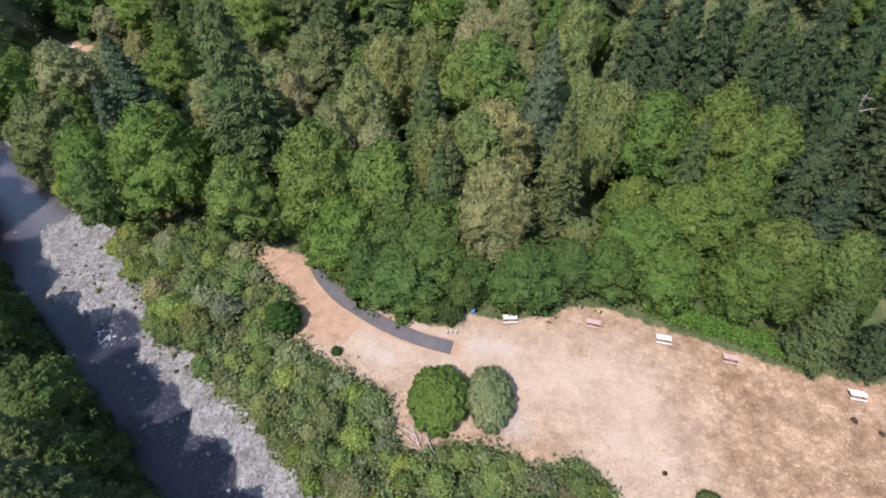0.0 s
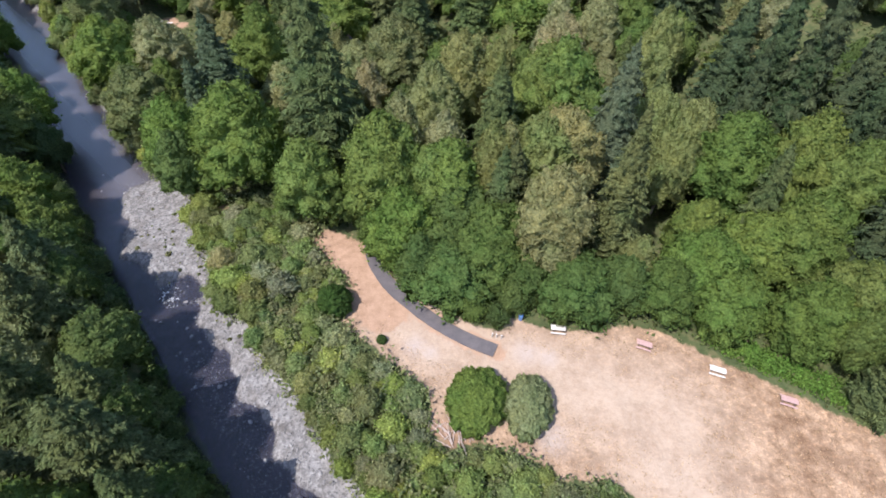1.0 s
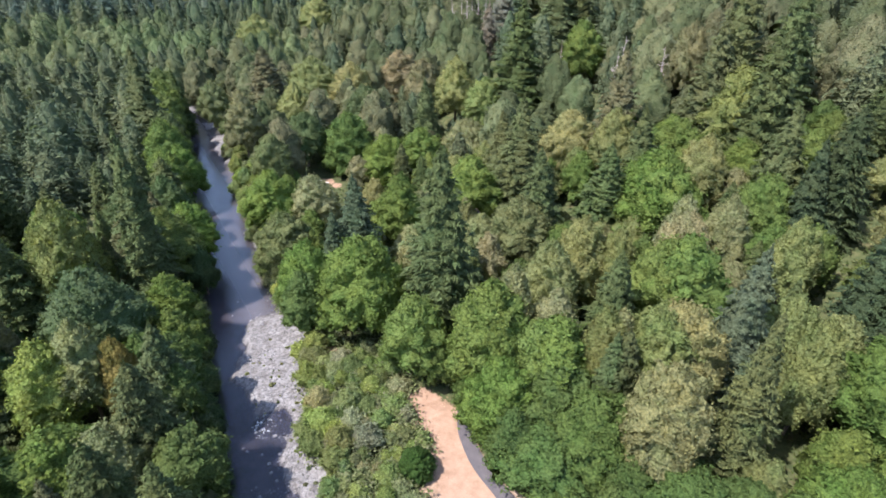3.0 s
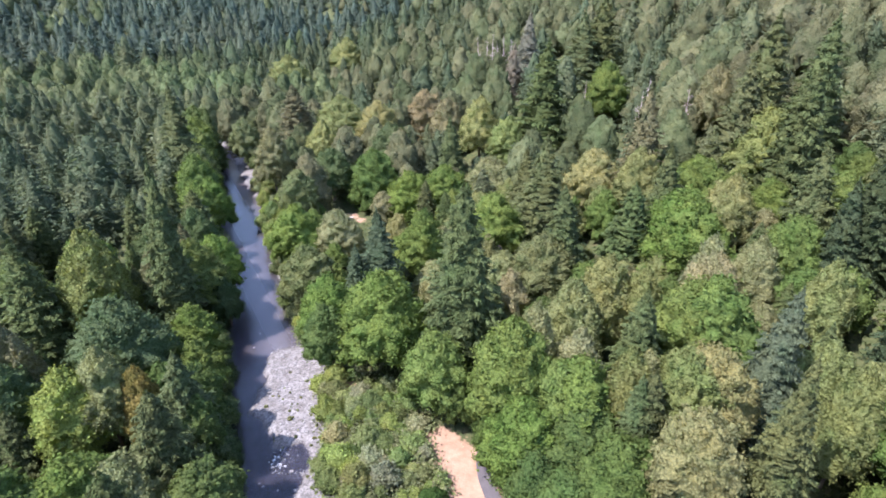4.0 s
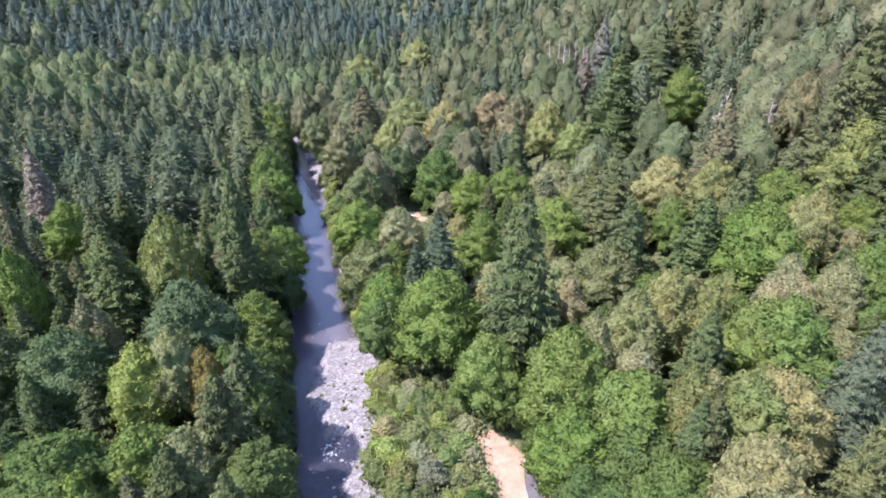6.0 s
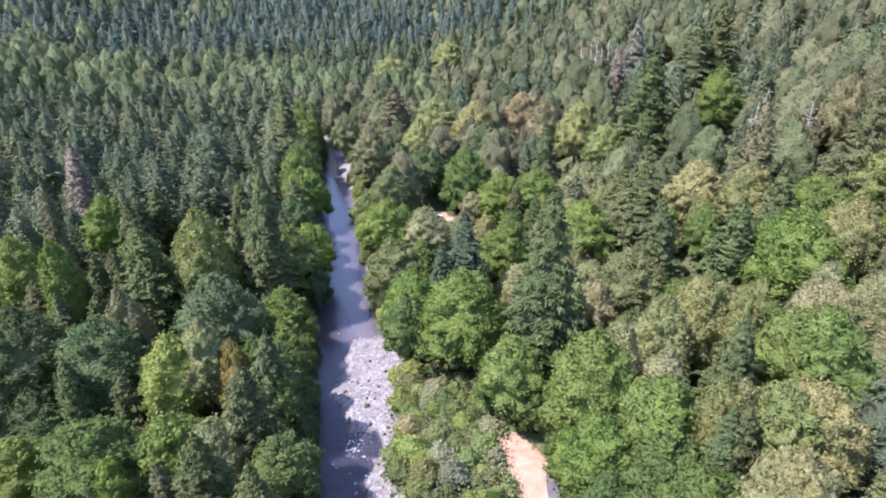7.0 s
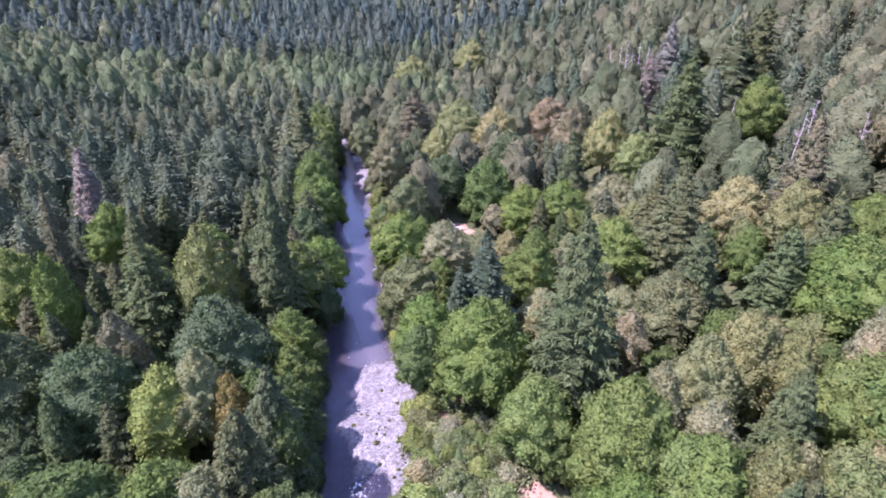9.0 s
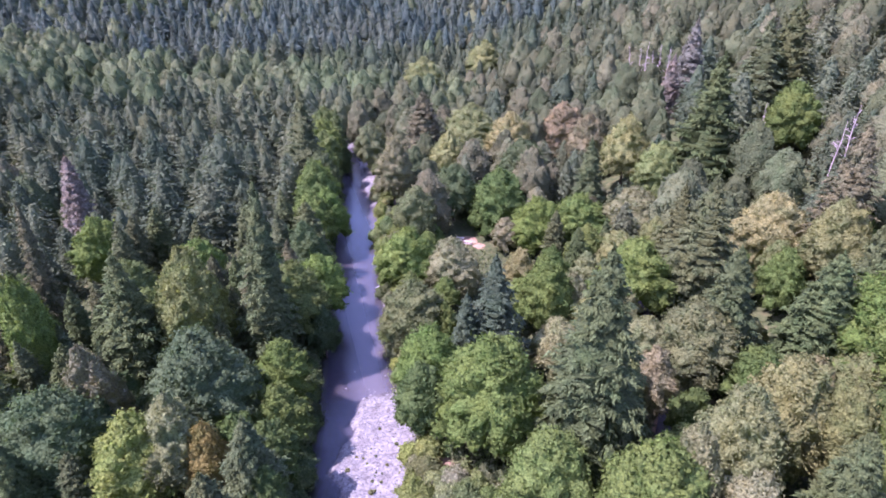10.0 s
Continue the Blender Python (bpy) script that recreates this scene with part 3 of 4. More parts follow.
DOMES = leafy_set("dome", ((11, 1.4), (12, 1.6), (13, 1.3), (14, 1.5)))
BILLOWS = leafy_set("billow", ((15, 1.5), (16, 1.35), (17, 1.65), (18, 1.5)), lobes=130, lump=(0.13, 0.26), reach_to=(0.66, 0.92), shag=0.26, knobs=6, leaf=0.078)
SMALL = leafy_set("small tree", ((71, 1.3), (72, 1.5), (73, 1.4)), lobes=70, leaves=2000, leaf=0.095, rings=22, spokes=30, lump=(0.14, 0.26), reach_to=(0.74, 0.90), shag=0.16)
SHRUB = leafy_set("shrub", ((21, 0.8), (22, 1.0), (23, 0.9), (24, 1.15)), lobes=34, leaves=1000, leaf=0.12, rings=13, spokes=18, low=-0.7, fork=False, shag=0.34, knobs=4, lump=(0.16, 0.28), reach_to=(0.68, 0.88))
ROUND = leafy_set("bush", ((26, 0.95), (27, 0.95), (28, 0.95)), lobes=150, leaves=5000, leaf=0.05, rings=40, spokes=56, low=-0.8, shag=0.08, lump=(0.10, 0.17), reach_to=(0.82, 0.90), lean_by=0.25)
FIRS = []
for s, ratio, kind in ((31, 4.0, {}), (32, 4.6, dict(droop=0.40)), (33, 3.6, dict(slim=0.78)), (34, 5.2, dict(ragged=0.30, droop=0.42, tiers=26)), (35, 3.4, dict(slim=0.6)), (36, 4.4, dict(slim=0.56, ragged=0.30)),
                       (37, 3.8, dict(slim=0.72, droop=0.24)), (38, 4.2, dict(slim=0.62, tiers=24))):
    crown, wood = conifer(s, ratio, **kind)
    FIRS.append((as_mesh("fir crown", crown, NEEDLES, "quads"), as_mesh("fir trunk", wood, BARK, True), ratio))

# kind: tint, name, label, category
KINDS = {
    "G": ((0.124, 0.198, 0.044), "maple_tree", "full green broadleaf maple at the valley's floor", "tree"),
    "E": ((0.076, 0.140, 0.038), "alder_tree", "deep green leafy alder at the wood's edge", "tree"),
    "Y": ((0.112, 0.162, 0.040), "maple_tree", "bright yellow-green maple with an open crown", "tree"),
    "L": ((0.178, 0.255, 0.060), "maple_tree", "light yellow-green maple glowing among darker trees", "tree"),
    "T": ((0.222, 0.240, 0.102), "maple_tree", "olive-tan maple, its leaves dried by late summer", "tree"),
    "N": ((0.246, 0.252, 0.138), "maple_tree", "pale tan maple with drying, seeding leaves", "tree"),
    "R": ((0.208, 0.190, 0.118), "maple_tree", "brownish maple with withered rusty leaves", "tree"),
    "A": ((0.225, 0.190, 0.056), "maple_tree", "small maple turning yellow and orange", "tree"),
    "O": ((0.160, 0.183, 0.092), "willow_tree", "grey-green willow on the river bank", "tree"),
    "D": ((0.084, 0.122, 0.052), "oak_tree", "dark green dense broadleaf tree", "tree"),
    "F": ((0.112, 0.142, 0.060), "fir_tree", "tall dark green Douglas fir among maples", "tree"),
    "C": ((0.138, 0.152, 0.076), "fir_tree", "brownish green old fir with thin boughs", "tree"),
    # old fir's dark green, deepened further by painting in shade among the boughs
    "K": ((0.066, 0.094, 0.048), "fir_tree", "dark old fir in the upper wood, shade put into its tint", "tree"),
    "P": ((0.230, 0.205, 0.168), "fir_tree", "dead fir with pinkish grey bare twigs", "tree"),
    "B": ((0.100, 0.138, 0.086), "spruce_tree", "blue-green spruce with stiff tiered boughs", "tree"),
}
GROWN = []


def tree(kind, x, y, height, radius, group="trees of the valley"):
    tint, name, label, category = KINDS[kind]
    if kind in "GEYTNRO":
        tint = tuple(0.72 * c + 0.28 * m for c, m in zip(tint, (0.175, 0.200, 0.076)))
    tint = tuple((1.02 if kind in "FC" else 1.02 if kind in "BPK" else 0.98) * c for c in tint)
    needle = kind in "FCBPK"
    kinds = FIRS if needle else SMALL if height < 13.5 and radius < 4.2 else BILLOWS if kind in "YLEGO" else DOMES
    radius *= 1.5 if needle else 1.1
    if needle:
        pick = min(range(len(kinds)), key=lambda k: abs(kinds[k][2] - height / radius) + RNG.uniform(0, 1.6))
        crown, wood, full = kinds[pick]
        sz = height / full
        lift = 0.0
    else:
        crown, wood, full = kinds[int(RNG.integers(len(kinds)))]
        deep = min(height * 0.99, max(height * 0.8, radius * 2.2))
        sz = deep / full
        lift = height - deep
    base = new(name)
    tagged(base, label, category, group)
    z = float(ground_z(x, y))
    base.matrix_world = pose(x, y, z, RNG.uniform(-2, 2), RNG.uniform(-2, 2), RNG.uniform(0, 360))
    size = Matrix.Diagonal((radius, radius, sz, 1))
    top = part("crown", crown, base)
    top.matrix_basis = Matrix.Translation((0, 0, lift)) @ size
    j = RNG.uniform(0.93, 1.07, 3) * RNG.uniform(0.84, 1.16)
    top.color = (tint[0] * j[0], tint[1] * (0.5 + 0.5 * j[1]), tint[2] * j[2], 1)
    trunk = part("trunk", wood, base)
    trunk.matrix_basis = Matrix.Translation((0, 0, lift)) @ Matrix.Diagonal((radius * (0.9 if needle else 0.7), radius * (0.9 if needle else 0.7), sz * (1.0 if needle else 1.0), 1))
    GROWN.append((x, y, radius * 0.9))
    return base


def shrub(x, y, height, radius, tint, label, name="shrub", group="shrubs of the river bank", deep=1.0):
    forms = ROUND if name == "bush" else SHRUB
    crown, wood, full = forms[int(RNG.integers(len(forms)))]
    base = tagged(new(name), label, "shrub", group)
    base.matrix_world = pose(x, y, float(ground_z(x, y)) - 0.1, 0, 0, RNG.uniform(0, 360) if deep == 1 else 0)
    size = Matrix.Diagonal((radius, radius * deep, height / full, 1))
    top = part("foliage", crown, base)
    top.matrix_basis = size
    j = RNG.uniform(0.74, 1.26)
    top.color = (tint[0] * j * RNG.uniform(0.9, 1.1), tint[1] * j, tint[2] * j * RNG.uniform(0.85, 1.15), 1)
    part("stem", wood, base).matrix_basis = size
    GROWN.append((x, y, radius * 0.8))
    return base


grow = tree
grow("G", -80.5, 95.4, 14, 5.7)
grow("N", -70.8, 99.1, 13, 5.9)
grow("F", 47.4, 36.6, 12, 2.9)
grow("O", -66.0, 81.5, 12, 5.5)
grow("B", -48.0, 80.4, 24, 5.0)
grow("B", -51.0, 75.9, 18, 3.0)
grow("G", -51.8, 68.0, 15, 4.6)
grow("E", -49.1, 62.8, 14, 3.5)
grow("G", -39.8, 66.4, 20, 6.6)
grow("Y", -46.7, 95.2, 17, 4.8)
grow("F", -27.4, 70.2, 35, 6.2)
grow("N", -23.6, 86.2, 13, 3.3)
grow("E", -17.4, 84.6, 10, 3.0)
grow("E", -16.6, 77.5, 9, 2.8)
grow("G", -35.9, 111.0, 18, 6.0)
grow("G", -27.5, 60.6, 15, 4.8)
grow("E", -16.6, 57.4, 9, 3.2)
grow("E", -23.6, 59.6, 9, 3.0)
grow("E", -20.0, 61.5, 10, 2.8)
grow("E", -80.0, 132.5, 17, 7.2)
grow("G", -65.6, 127.9, 14, 6.4)
grow("G", -58.0, 134.2, 15, 7.1)
grow("D", -91.0, 127.5, 18, 5.5)
grow("O", -89.6, 109.7, 17, 4.8)
grow("O", -110.7, 125.7, 22, 5.1)
grow("O", -146.3, 152.9, 18, 5.3)
grow("C", -126.1, 159.7, 28, 7.5)
grow("T", -195.1, 243.9, 25, 10.6)
grow("T", -198.4, 305.7, 25, 10.4)
grow("T", -119.6, 178.1, 22, 9.6)
grow("T", -100.5, 172.9, 22, 8.0)
grow("T", -107.5, 147.1, 20, 5.5)
grow("D", -85.1, 154.1, 20, 7.1)
grow("R", -90.3, 189.6, 23, 7.7)
grow("R", -77.4, 180.6, 22, 5.7)
grow("F", -61.7, 148.4, 25, 4.7)
grow("T", -61.3, 170.9, 24, 6.5)
grow("T", -48.8, 161.1, 20, 5.6)
grow("N", -48.3, 145.1, 15, 8.0)
grow("F", -40.6, 167.9, 36, 8.4)
grow("F", -27.2, 119.9, 30, 6.7)
grow("F", -34.6, 133.1, 22, 4.7)
grow("F", -17.9, 102.9, 25, 5.0)
grow("O", -21.4, 97.6, 16, 5.9)
grow("T", -18.2, 136.1, 18, 6.3)
grow("T", -7.2, 129.2, 20, 5.1)
grow("Y", -13.0, 124.1, 14, 3.5)
grow("F", -5.8, 108.5, 24, 5.6)
grow("F", -0.5, 119.2, 25, 5.0)
grow("C", -7.3, 134.7, 30, 5.0)
grow("Y", -23.2, 179.9, 22, 5.8)
grow("G", 4.3, 111.3, 19, 9.1)
grow("F", -36.9, 204.5, 32, 7.9)
grow("F", -31.4, 214.8, 32, 7.1)
grow("G", -15.7, 60.8, 20, 6.0)
grow("N", -13.2, 63.9, 22, 3.3)
grow("T", -11.0, 76.0, 20, 5.1)
grow("T", -6.6, 84.9, 21, 5.4)
grow("T", -1.2, 84.9, 20, 3.6)
grow("F", -0.5, 70.3, 23, 4.1)
grow("G", 6.3, 81.9, 20, 6.7)
grow("T", 0.1, 62.0, 20, 3.4)
grow("F", 1.1, 57.5, 19, 3.1)
grow("G", -6.4, 60.6, 17, 6.0)
grow("T", 6.6, 64.3, 20, 5.8)
grow("N", 9.3, 90.6, 21, 4.7)
grow("B", 16.4, 70.8, 28, 4.2)
grow("F", 17.0, 56.1, 28, 3.1)
grow("T", 24.9, 65.6, 22, 3.4)
grow("T", 8.9, 53.3, 20, 4.7)
grow("F", 2.1, 58.3, 19, 3.7)
grow("T", 9.4, 66.5, 20, 5.7)
grow("G", 9.9, 81.4, 22, 6.5)
grow("F", -0.2, 73.3, 22, 3.9)
grow("N", -7.7, 64.6, 19, 3.9)
grow("T", 0.8, 63.3, 19, 3.1)
grow("G", -14.5, 64.8, 18, 4.9)
grow("G", -8.5, 59.8, 16, 5.0)
grow("E", -4.8, 55.8, 13, 5.7)
grow("G", -12.2, 54.3, 13, 4.9)
grow("E", 0.5, 53.4, 12, 6.0)
grow("E", -4.9, 49.1, 8, 5.6)
grow("E", 12.1, 48.2, 9, 5.0)
grow("E", 5.6, 49.1, 8, 3.4)
grow("Y", 33.5, 66.5, 19, 6.3)
grow("Y", 43.0, 66.6, 18, 5.1)
grow("F", 36.6, 59.0, 21, 2.7)
grow("Y", 47.8, 62.3, 17, 4.6)
grow("Y", 42.6, 56.5, 15, 5.3)
grow("G", 36.3, 55.3, 13, 4.6)
grow("G", 28.7, 51.8, 12, 4.7)
grow("Y", 47.0, 47.2, 13, 5.3)
grow("Y", 51.8, 44.1, 14, 4.4)
grow("Y", 42.2, 45.3, 11, 4.6)
grow("G", 32.4, 47.6, 9, 4.4)
grow("E", 24.0, 48.8, 9, 4.2)
grow("E", 18.4, 48.8, 9, 3.4)
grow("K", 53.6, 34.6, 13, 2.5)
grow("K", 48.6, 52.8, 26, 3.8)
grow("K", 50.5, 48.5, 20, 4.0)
grow("F", 16.1, 149.5, 36, 7.9)
grow("F", 25.9, 147.3, 34, 6.3)
grow("F", 12.5, 140.8, 30, 6.6)
grow("F", 22.2, 130.1, 30, 5.9)
grow("R", 7.3, 163.6, 22, 4.3)
grow("T", 17.8, 138.8, 20, 7.8)
grow("Y", 6.8, 124.6, 17, 5.2)
grow("T", 11.4, 113.8, 20, 4.7)
grow("Y", 18.8, 119.3, 14, 4.9)
grow("G", 2.7, 110.1, 20, 7.0)
grow("N", 8.9, 97.0, 20, 3.8)
grow("N", 15.9, 95.6, 20, 4.1)
grow("Y", 22.3, 105.8, 15, 5.3)
grow("F", 24.4, 111.3, 24, 5.2)
grow("T", 25.2, 89.6, 20, 3.7)
grow("T", 29.0, 72.0, 18, 4.4)
grow("T", 24.0, 75.0, 18, 4.0)
grow("K", 32.2, 107.0, 25, 4.8)
grow("K", 28.5, 103.5, 22, 4.0)
grow("F", -55.3, 38.2, 18.5, 4.4)
grow("E", -58.7, 43.7, 12, 3.3)
grow("F", -79.7, 59.4, 35, 4.1)
grow("F", -139.7, 118.2, 34, 6.5)
grow("F", -157.2, 147.3, 24, 4.7)
grow("T", -87.5, 51.4, 25, 5.4)
grow("D", -72.8, 43.6, 20, 7.1)
grow("N", -65.0, 34.4, 19, 3.9)
grow("L", -67.4, 30.8, 17, 4.3)
grow("A", -60.3, 36.2, 16.3, 2.5)
grow("F", -93.5, 43.8, 25, 5.6)
grow("C", -121.3, 40.5, 28, 2.4)
grow("G", -119.0, 32.2, 18, 5.0)
grow("G", -101.8, 32.9, 22, 3.3)
grow("R", -81.6, 32.8, 20, 3.6)
grow("D", -77.6, 26.9, 19, 6.0)
grow("D", -88.7, 20.3, 20, 6.0)
grow("E", -60.3, 16.4, 17, 6.8)
grow("L", -54.7, 15.5, 15, 2.4)
grow("N", -51.9, 26.3, 14, 4.5)
grow("F", -50.2, 30.6, 20.0, 3.9)
grow("G", -55.7, 22.7, 15, 4.6)
grow("G", -88.3, 77.4, 15, 5.0)
grow("D", -77.5, 68.9, 13, 2.9)
grow("G", -111.7, 101.4, 18, 4.6)
grow("E", -53.3, 38.3, 12, 2.7)
grow("G", -128.9, 54.3, 18, 4.8)
grow("F", -34.9, 16.5, 21.1, 4.5)
grow("F", -45.0, 20.4, 20, 3.6)
grow("F", -38.8, 22.4, 18.0, 3.6)
grow("Y", -34.5, 9.1, 21, 4.3)
grow("F", -28.6, 12.1, 18.9, 3.5)
grow("E", -28.5, 13.5, 12, 3.9)
grow("E", -37.4, 22.4, 12, 2.9)
grow("F", -26.1, 8.2, 20.5, 3.6)
grow("F", -38.9, 8.5, 22, 3.4)
grow("E", -25.5, 10.6, 12, 3.6)
grow("F", -33.1, 16.7, 18.0, 3)
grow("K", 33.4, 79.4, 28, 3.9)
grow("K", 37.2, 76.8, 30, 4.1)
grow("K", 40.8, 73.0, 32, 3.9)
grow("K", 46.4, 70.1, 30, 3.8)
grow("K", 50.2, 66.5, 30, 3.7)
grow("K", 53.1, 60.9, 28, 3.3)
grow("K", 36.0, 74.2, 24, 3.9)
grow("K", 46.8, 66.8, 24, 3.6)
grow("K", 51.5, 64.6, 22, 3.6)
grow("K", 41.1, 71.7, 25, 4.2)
grow("E", 51.5, 40.4, 13, 3.0)
grow("Y", 45.1, 42.4, 11, 3.1)
grow("E", -9.3, 49.7, 9, 3.4)
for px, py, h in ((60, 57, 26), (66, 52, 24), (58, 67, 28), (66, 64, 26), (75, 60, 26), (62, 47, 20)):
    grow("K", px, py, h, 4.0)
grow("P", -63.3, 230.2, 30, 6.3)
grow("P", -150.2, 58.7, 26, 4.2)
grow("P", -65.4, 219.6, 22, 4.1)


# the fern strip beside the dry grass
FERNS = [(31, 44), (45.5, 37.2)]
GLADES = ([(-84, 124), (-58, 87)], [(-20, 82), (-18.8, 74)], [(-28, 111), (-26.6, 104)], [(-77, 122), (-61, 100)])


def free(x, y, r):
    """Whether a tree of that radius may stand here."""
    p, a = along(x, y)
    xx, yy = np.array([x]), np.array([y])
    if -(8.5 + 0.2 * r) < p < bank(a) + 2.5 + 0.3 * r and a < 250:
        return False
    if in_outline(xx, yy, CLEARING)[0] > -0.45 * r - 0.5 or near_line(xx, yy, PATH)[0] < 1.2 + 0.4 * r:
        return False
    if any(math.hypot(x - ex, y - ey) < er + 0.4 * r for ex, ey, er in BARE_SPOTS):
        return False
    # glades that stay open
    if near_line(xx, yy, FERNS)[0] < 2.0 + r or any(near_line(xx, yy, glade)[0] < 1.4 + 0.85 * r for glade in GLADES):
        return False
    return all((x - gx) ** 2 + (y - gy) ** 2 > (0.62 * (r + gr)) ** 2 for gx, gy, gr in GROWN)


# the left bank's close row of alders and firs, which shades the water; lower beside the gravel bar
a = 8.0
while a < 232:
    low = math.exp(-(((a - 71) / 15) ** 2)) if a < 110 else 0.0
    p = -RNG.uniform(9.6, 11.2) - 1.2 * low
    kind = RNG.choice(list("EGEDF" if a > 100 else "EGEG" if a > 54 else "FFE"))
    h = RNG.uniform(15, 20) if a > 95 else RNG.uniform(11.5, 13.5) - 3.2 * low
    if kind == "F" and a < 100:
        h, p = h + 1.5, p - 0.6
    x, y = from_river(p, a)
    r = h / RNG.uniform(4.0, 4.8) if kind == "F" else h * RNG.uniform(0.27, 0.33) + 0.8 * low
    if all((x - gx) ** 2 + (y - gy) ** 2 > (0.6 * (r + gr)) ** 2 for gx, gy, gr in GROWN):
        tree(kind, x, y, h, r)
    a += RNG.uniform(3.6, 5.4)

# bushes that hang over the left bank's edge
for k in range(95):
    a = 4 + 2.4 * k + RNG.uniform(-0.8, 0.8)
    x, y = from_river(-RNG.uniform(7.6, 8.6), a)
    r = RNG.uniform(1.4, 2.3)
    shrub(x, y, r * RNG.uniform(1.5, 2.1), r, (0.105, 0.150, 0.060), "deep green alder bush overhanging the shaded bank", "alder_bush", "alder bushes along the water")

# lesser trees that fill the wood between the tall ones
count = 0
for k in range(9000):
    if count >= 200:
        break
    yaw, d = radians(RNG.uniform(-48, 96)), 18 + 126 * math.sqrt(RNG.uniform(0, 1))
    x, y = -math.sin(yaw) * d, math.cos(yaw) * d
    p, a = along(x, y)
    if p < -6:
        kind = RNG.choice(list("FFFFEGDCF" if a > 25 else "FKDDFK"))
    elif p < 24:
        kind = RNG.choice(list("GEGO"))
    else:
        kind = RNG.choice(list("GYETTFN"))
    needle = kind in "FC"
    h = RNG.uniform(13, 18) if needle else RNG.uniform(9, 13)
    r = h / RNG.uniform(4.6, 5.6) if needle else h * RNG.uniform(0.28, 0.36)
    if p < 24 and p > 0:
        h, r = h * 0.7, r * 0.7
    if 0 < p < 17 and a < 95:
        continue
    if 0 < p < 30 and in_outline(np.array([x]), np.array([y]), CLEARING)[0] > -(r + 0.7 * h):
        continue
    if free(x, y, r):
        tree(kind, x, y, h, r)
        count += 1

# willow scrub along the right bank, between the gravel and the clearing
SCRUB = ((0.258, 0.295, 0.132), (0.222, 0.290, 0.104), (0.285, 0.298, 0.170), (0.262, 0.330, 0.104), (0.190, 0.250, 0.098))
count = 0
for k in range(5000):
    if count >= 290:
        break
    a = RNG.uniform(-14, 112)
    p = bank(a) + 1.2 + RNG.uniform(0, 1) * (26 if a < 30 else 18 if a < 75 else 8)
    x, y = from_river(p, a)
    r = RNG.uniform(1.0, 2.3)
    p0 = in_outline(np.array([x]), np.array([y]), CLEARING)[0]
    if p0 > -0.85 * r or near_line(np.array([x]), np.array([y]), PATH)[0] < r:
        continue
    if any(math.hypot(x - ex, y - ey) < er for ex, ey, er in BARE_SPOTS):
        continue
    if all((x - gx) ** 2 + (y - gy) ** 2 > (0.62 * (r + gr)) ** 2 for gx, gy, gr in GROWN):
        shrub(x, y, min(r * RNG.uniform(1.3, 2.1), 1.2 - 0.45 * p0), r, SCRUB[int(RNG.integers(len(SCRUB)))], "grey-green willow shrub beside the gravel bank")
        count += 1

# low alder growth at the right bank's edge farther up
count = 0
for k in range(1500):
    if count >= 90:
        break
    a = RNG.uniform(108, 236)
    p = bank(a) + 0.6 + RNG.uniform(0, 6)
    x, y = from_river(p, a)
    r = RNG.uniform(1.3, 2.6)
    if any(math.hypot(x - ex, y - ey) < er + r for ex, ey, er in BARE_SPOTS):
        continue
    if all((x - gx) ** 2 + (y - gy) ** 2 > (0.55 * (r + gr)) ** 2 for gx, gy, gr in GROWN):
        shrub(x, y, r * RNG.uniform(1.4, 2.2), r, SCRUB[int(RNG.integers(len(SCRUB)))], "green alder bush at the water's edge", "alder_bush", "alder bushes along the water")
        count += 1

# the two round bushes that stand in the clearing, and its small ones
shrub(0.4, 30.9, 4.6, 3.75, (0.165, 0.245, 0.055), "round bright green bush standing in the dry clearing", "bush", "bushes in the clearing", 1.22)
shrub(6.5, 30.8, 5.0, 2.85, (0.200, 0.238, 0.105), "tall oval grey-green bush standing in the dry clearing", "bush", "bushes in the clearing", 1.5)
shrub(-20.2, 43.2, 4.6, 2.5, (0.05, 0.105, 0.024), "dense dark green bush beside the footpath", "bush", "bushes in the clearing")
shrub(-12.8, 38.6, 1.4, 0.7, (0.07, 0.11, 0.03), "small green bush on dry grass", "bush", "bushes in the clearing")

# leafy saplings between the footpath and the wood
for px, py, r, h in ((-4.2, 45.6, 2.3, 5.0), (-1.0, 44.4, 2.2, 4.6), (1.9, 43.6, 1.9, 3.6), (-8.2, 48.2, 2.3, 5.0), (4.0, 46.0, 2.4, 5.5), (-10.6, 48.7, 2.1, 4.8), (-13.6, 51.7, 2.2, 5.0), (-15.4, 55.8, 2.2, 5.2), (10.4, 45.2, 1.9, 3.4)):
    shrub(px, py, h, r, (0.118, 0.175, 0.055), "green leafy sapling overhanging the footpath", "sapling", "saplings along the footpath")

# ---- the far woods ----
def far_tree(seed, needle, near):
    """A tree of the far woods: near is 2 for the closest, 0 for the farthest."""
    rng = np.random.default_rng(seed)
    if needle:
        return feathered_cone(seed, 4.0, (280, 420, 700)[near], rng.uniform(0.6, 0.78), (6, 8, 12)[near], (6, 7, 9)[near], (0.33, 0.27, 0.21)[near])
    crown, _ = broadleaf(seed, (30, 50, 90)[near], (200, 440, 900)[near], rng.uniform(1.2, 1.6), (0.17, 0.13, 0.09)[near], (8, 12, 20)[near], (11, 17, 27)[near], fork=False, knobs=4, shag=0.2, lump=(0.14, 0.25), reach_to=(0.74, 0.90))
    return crown


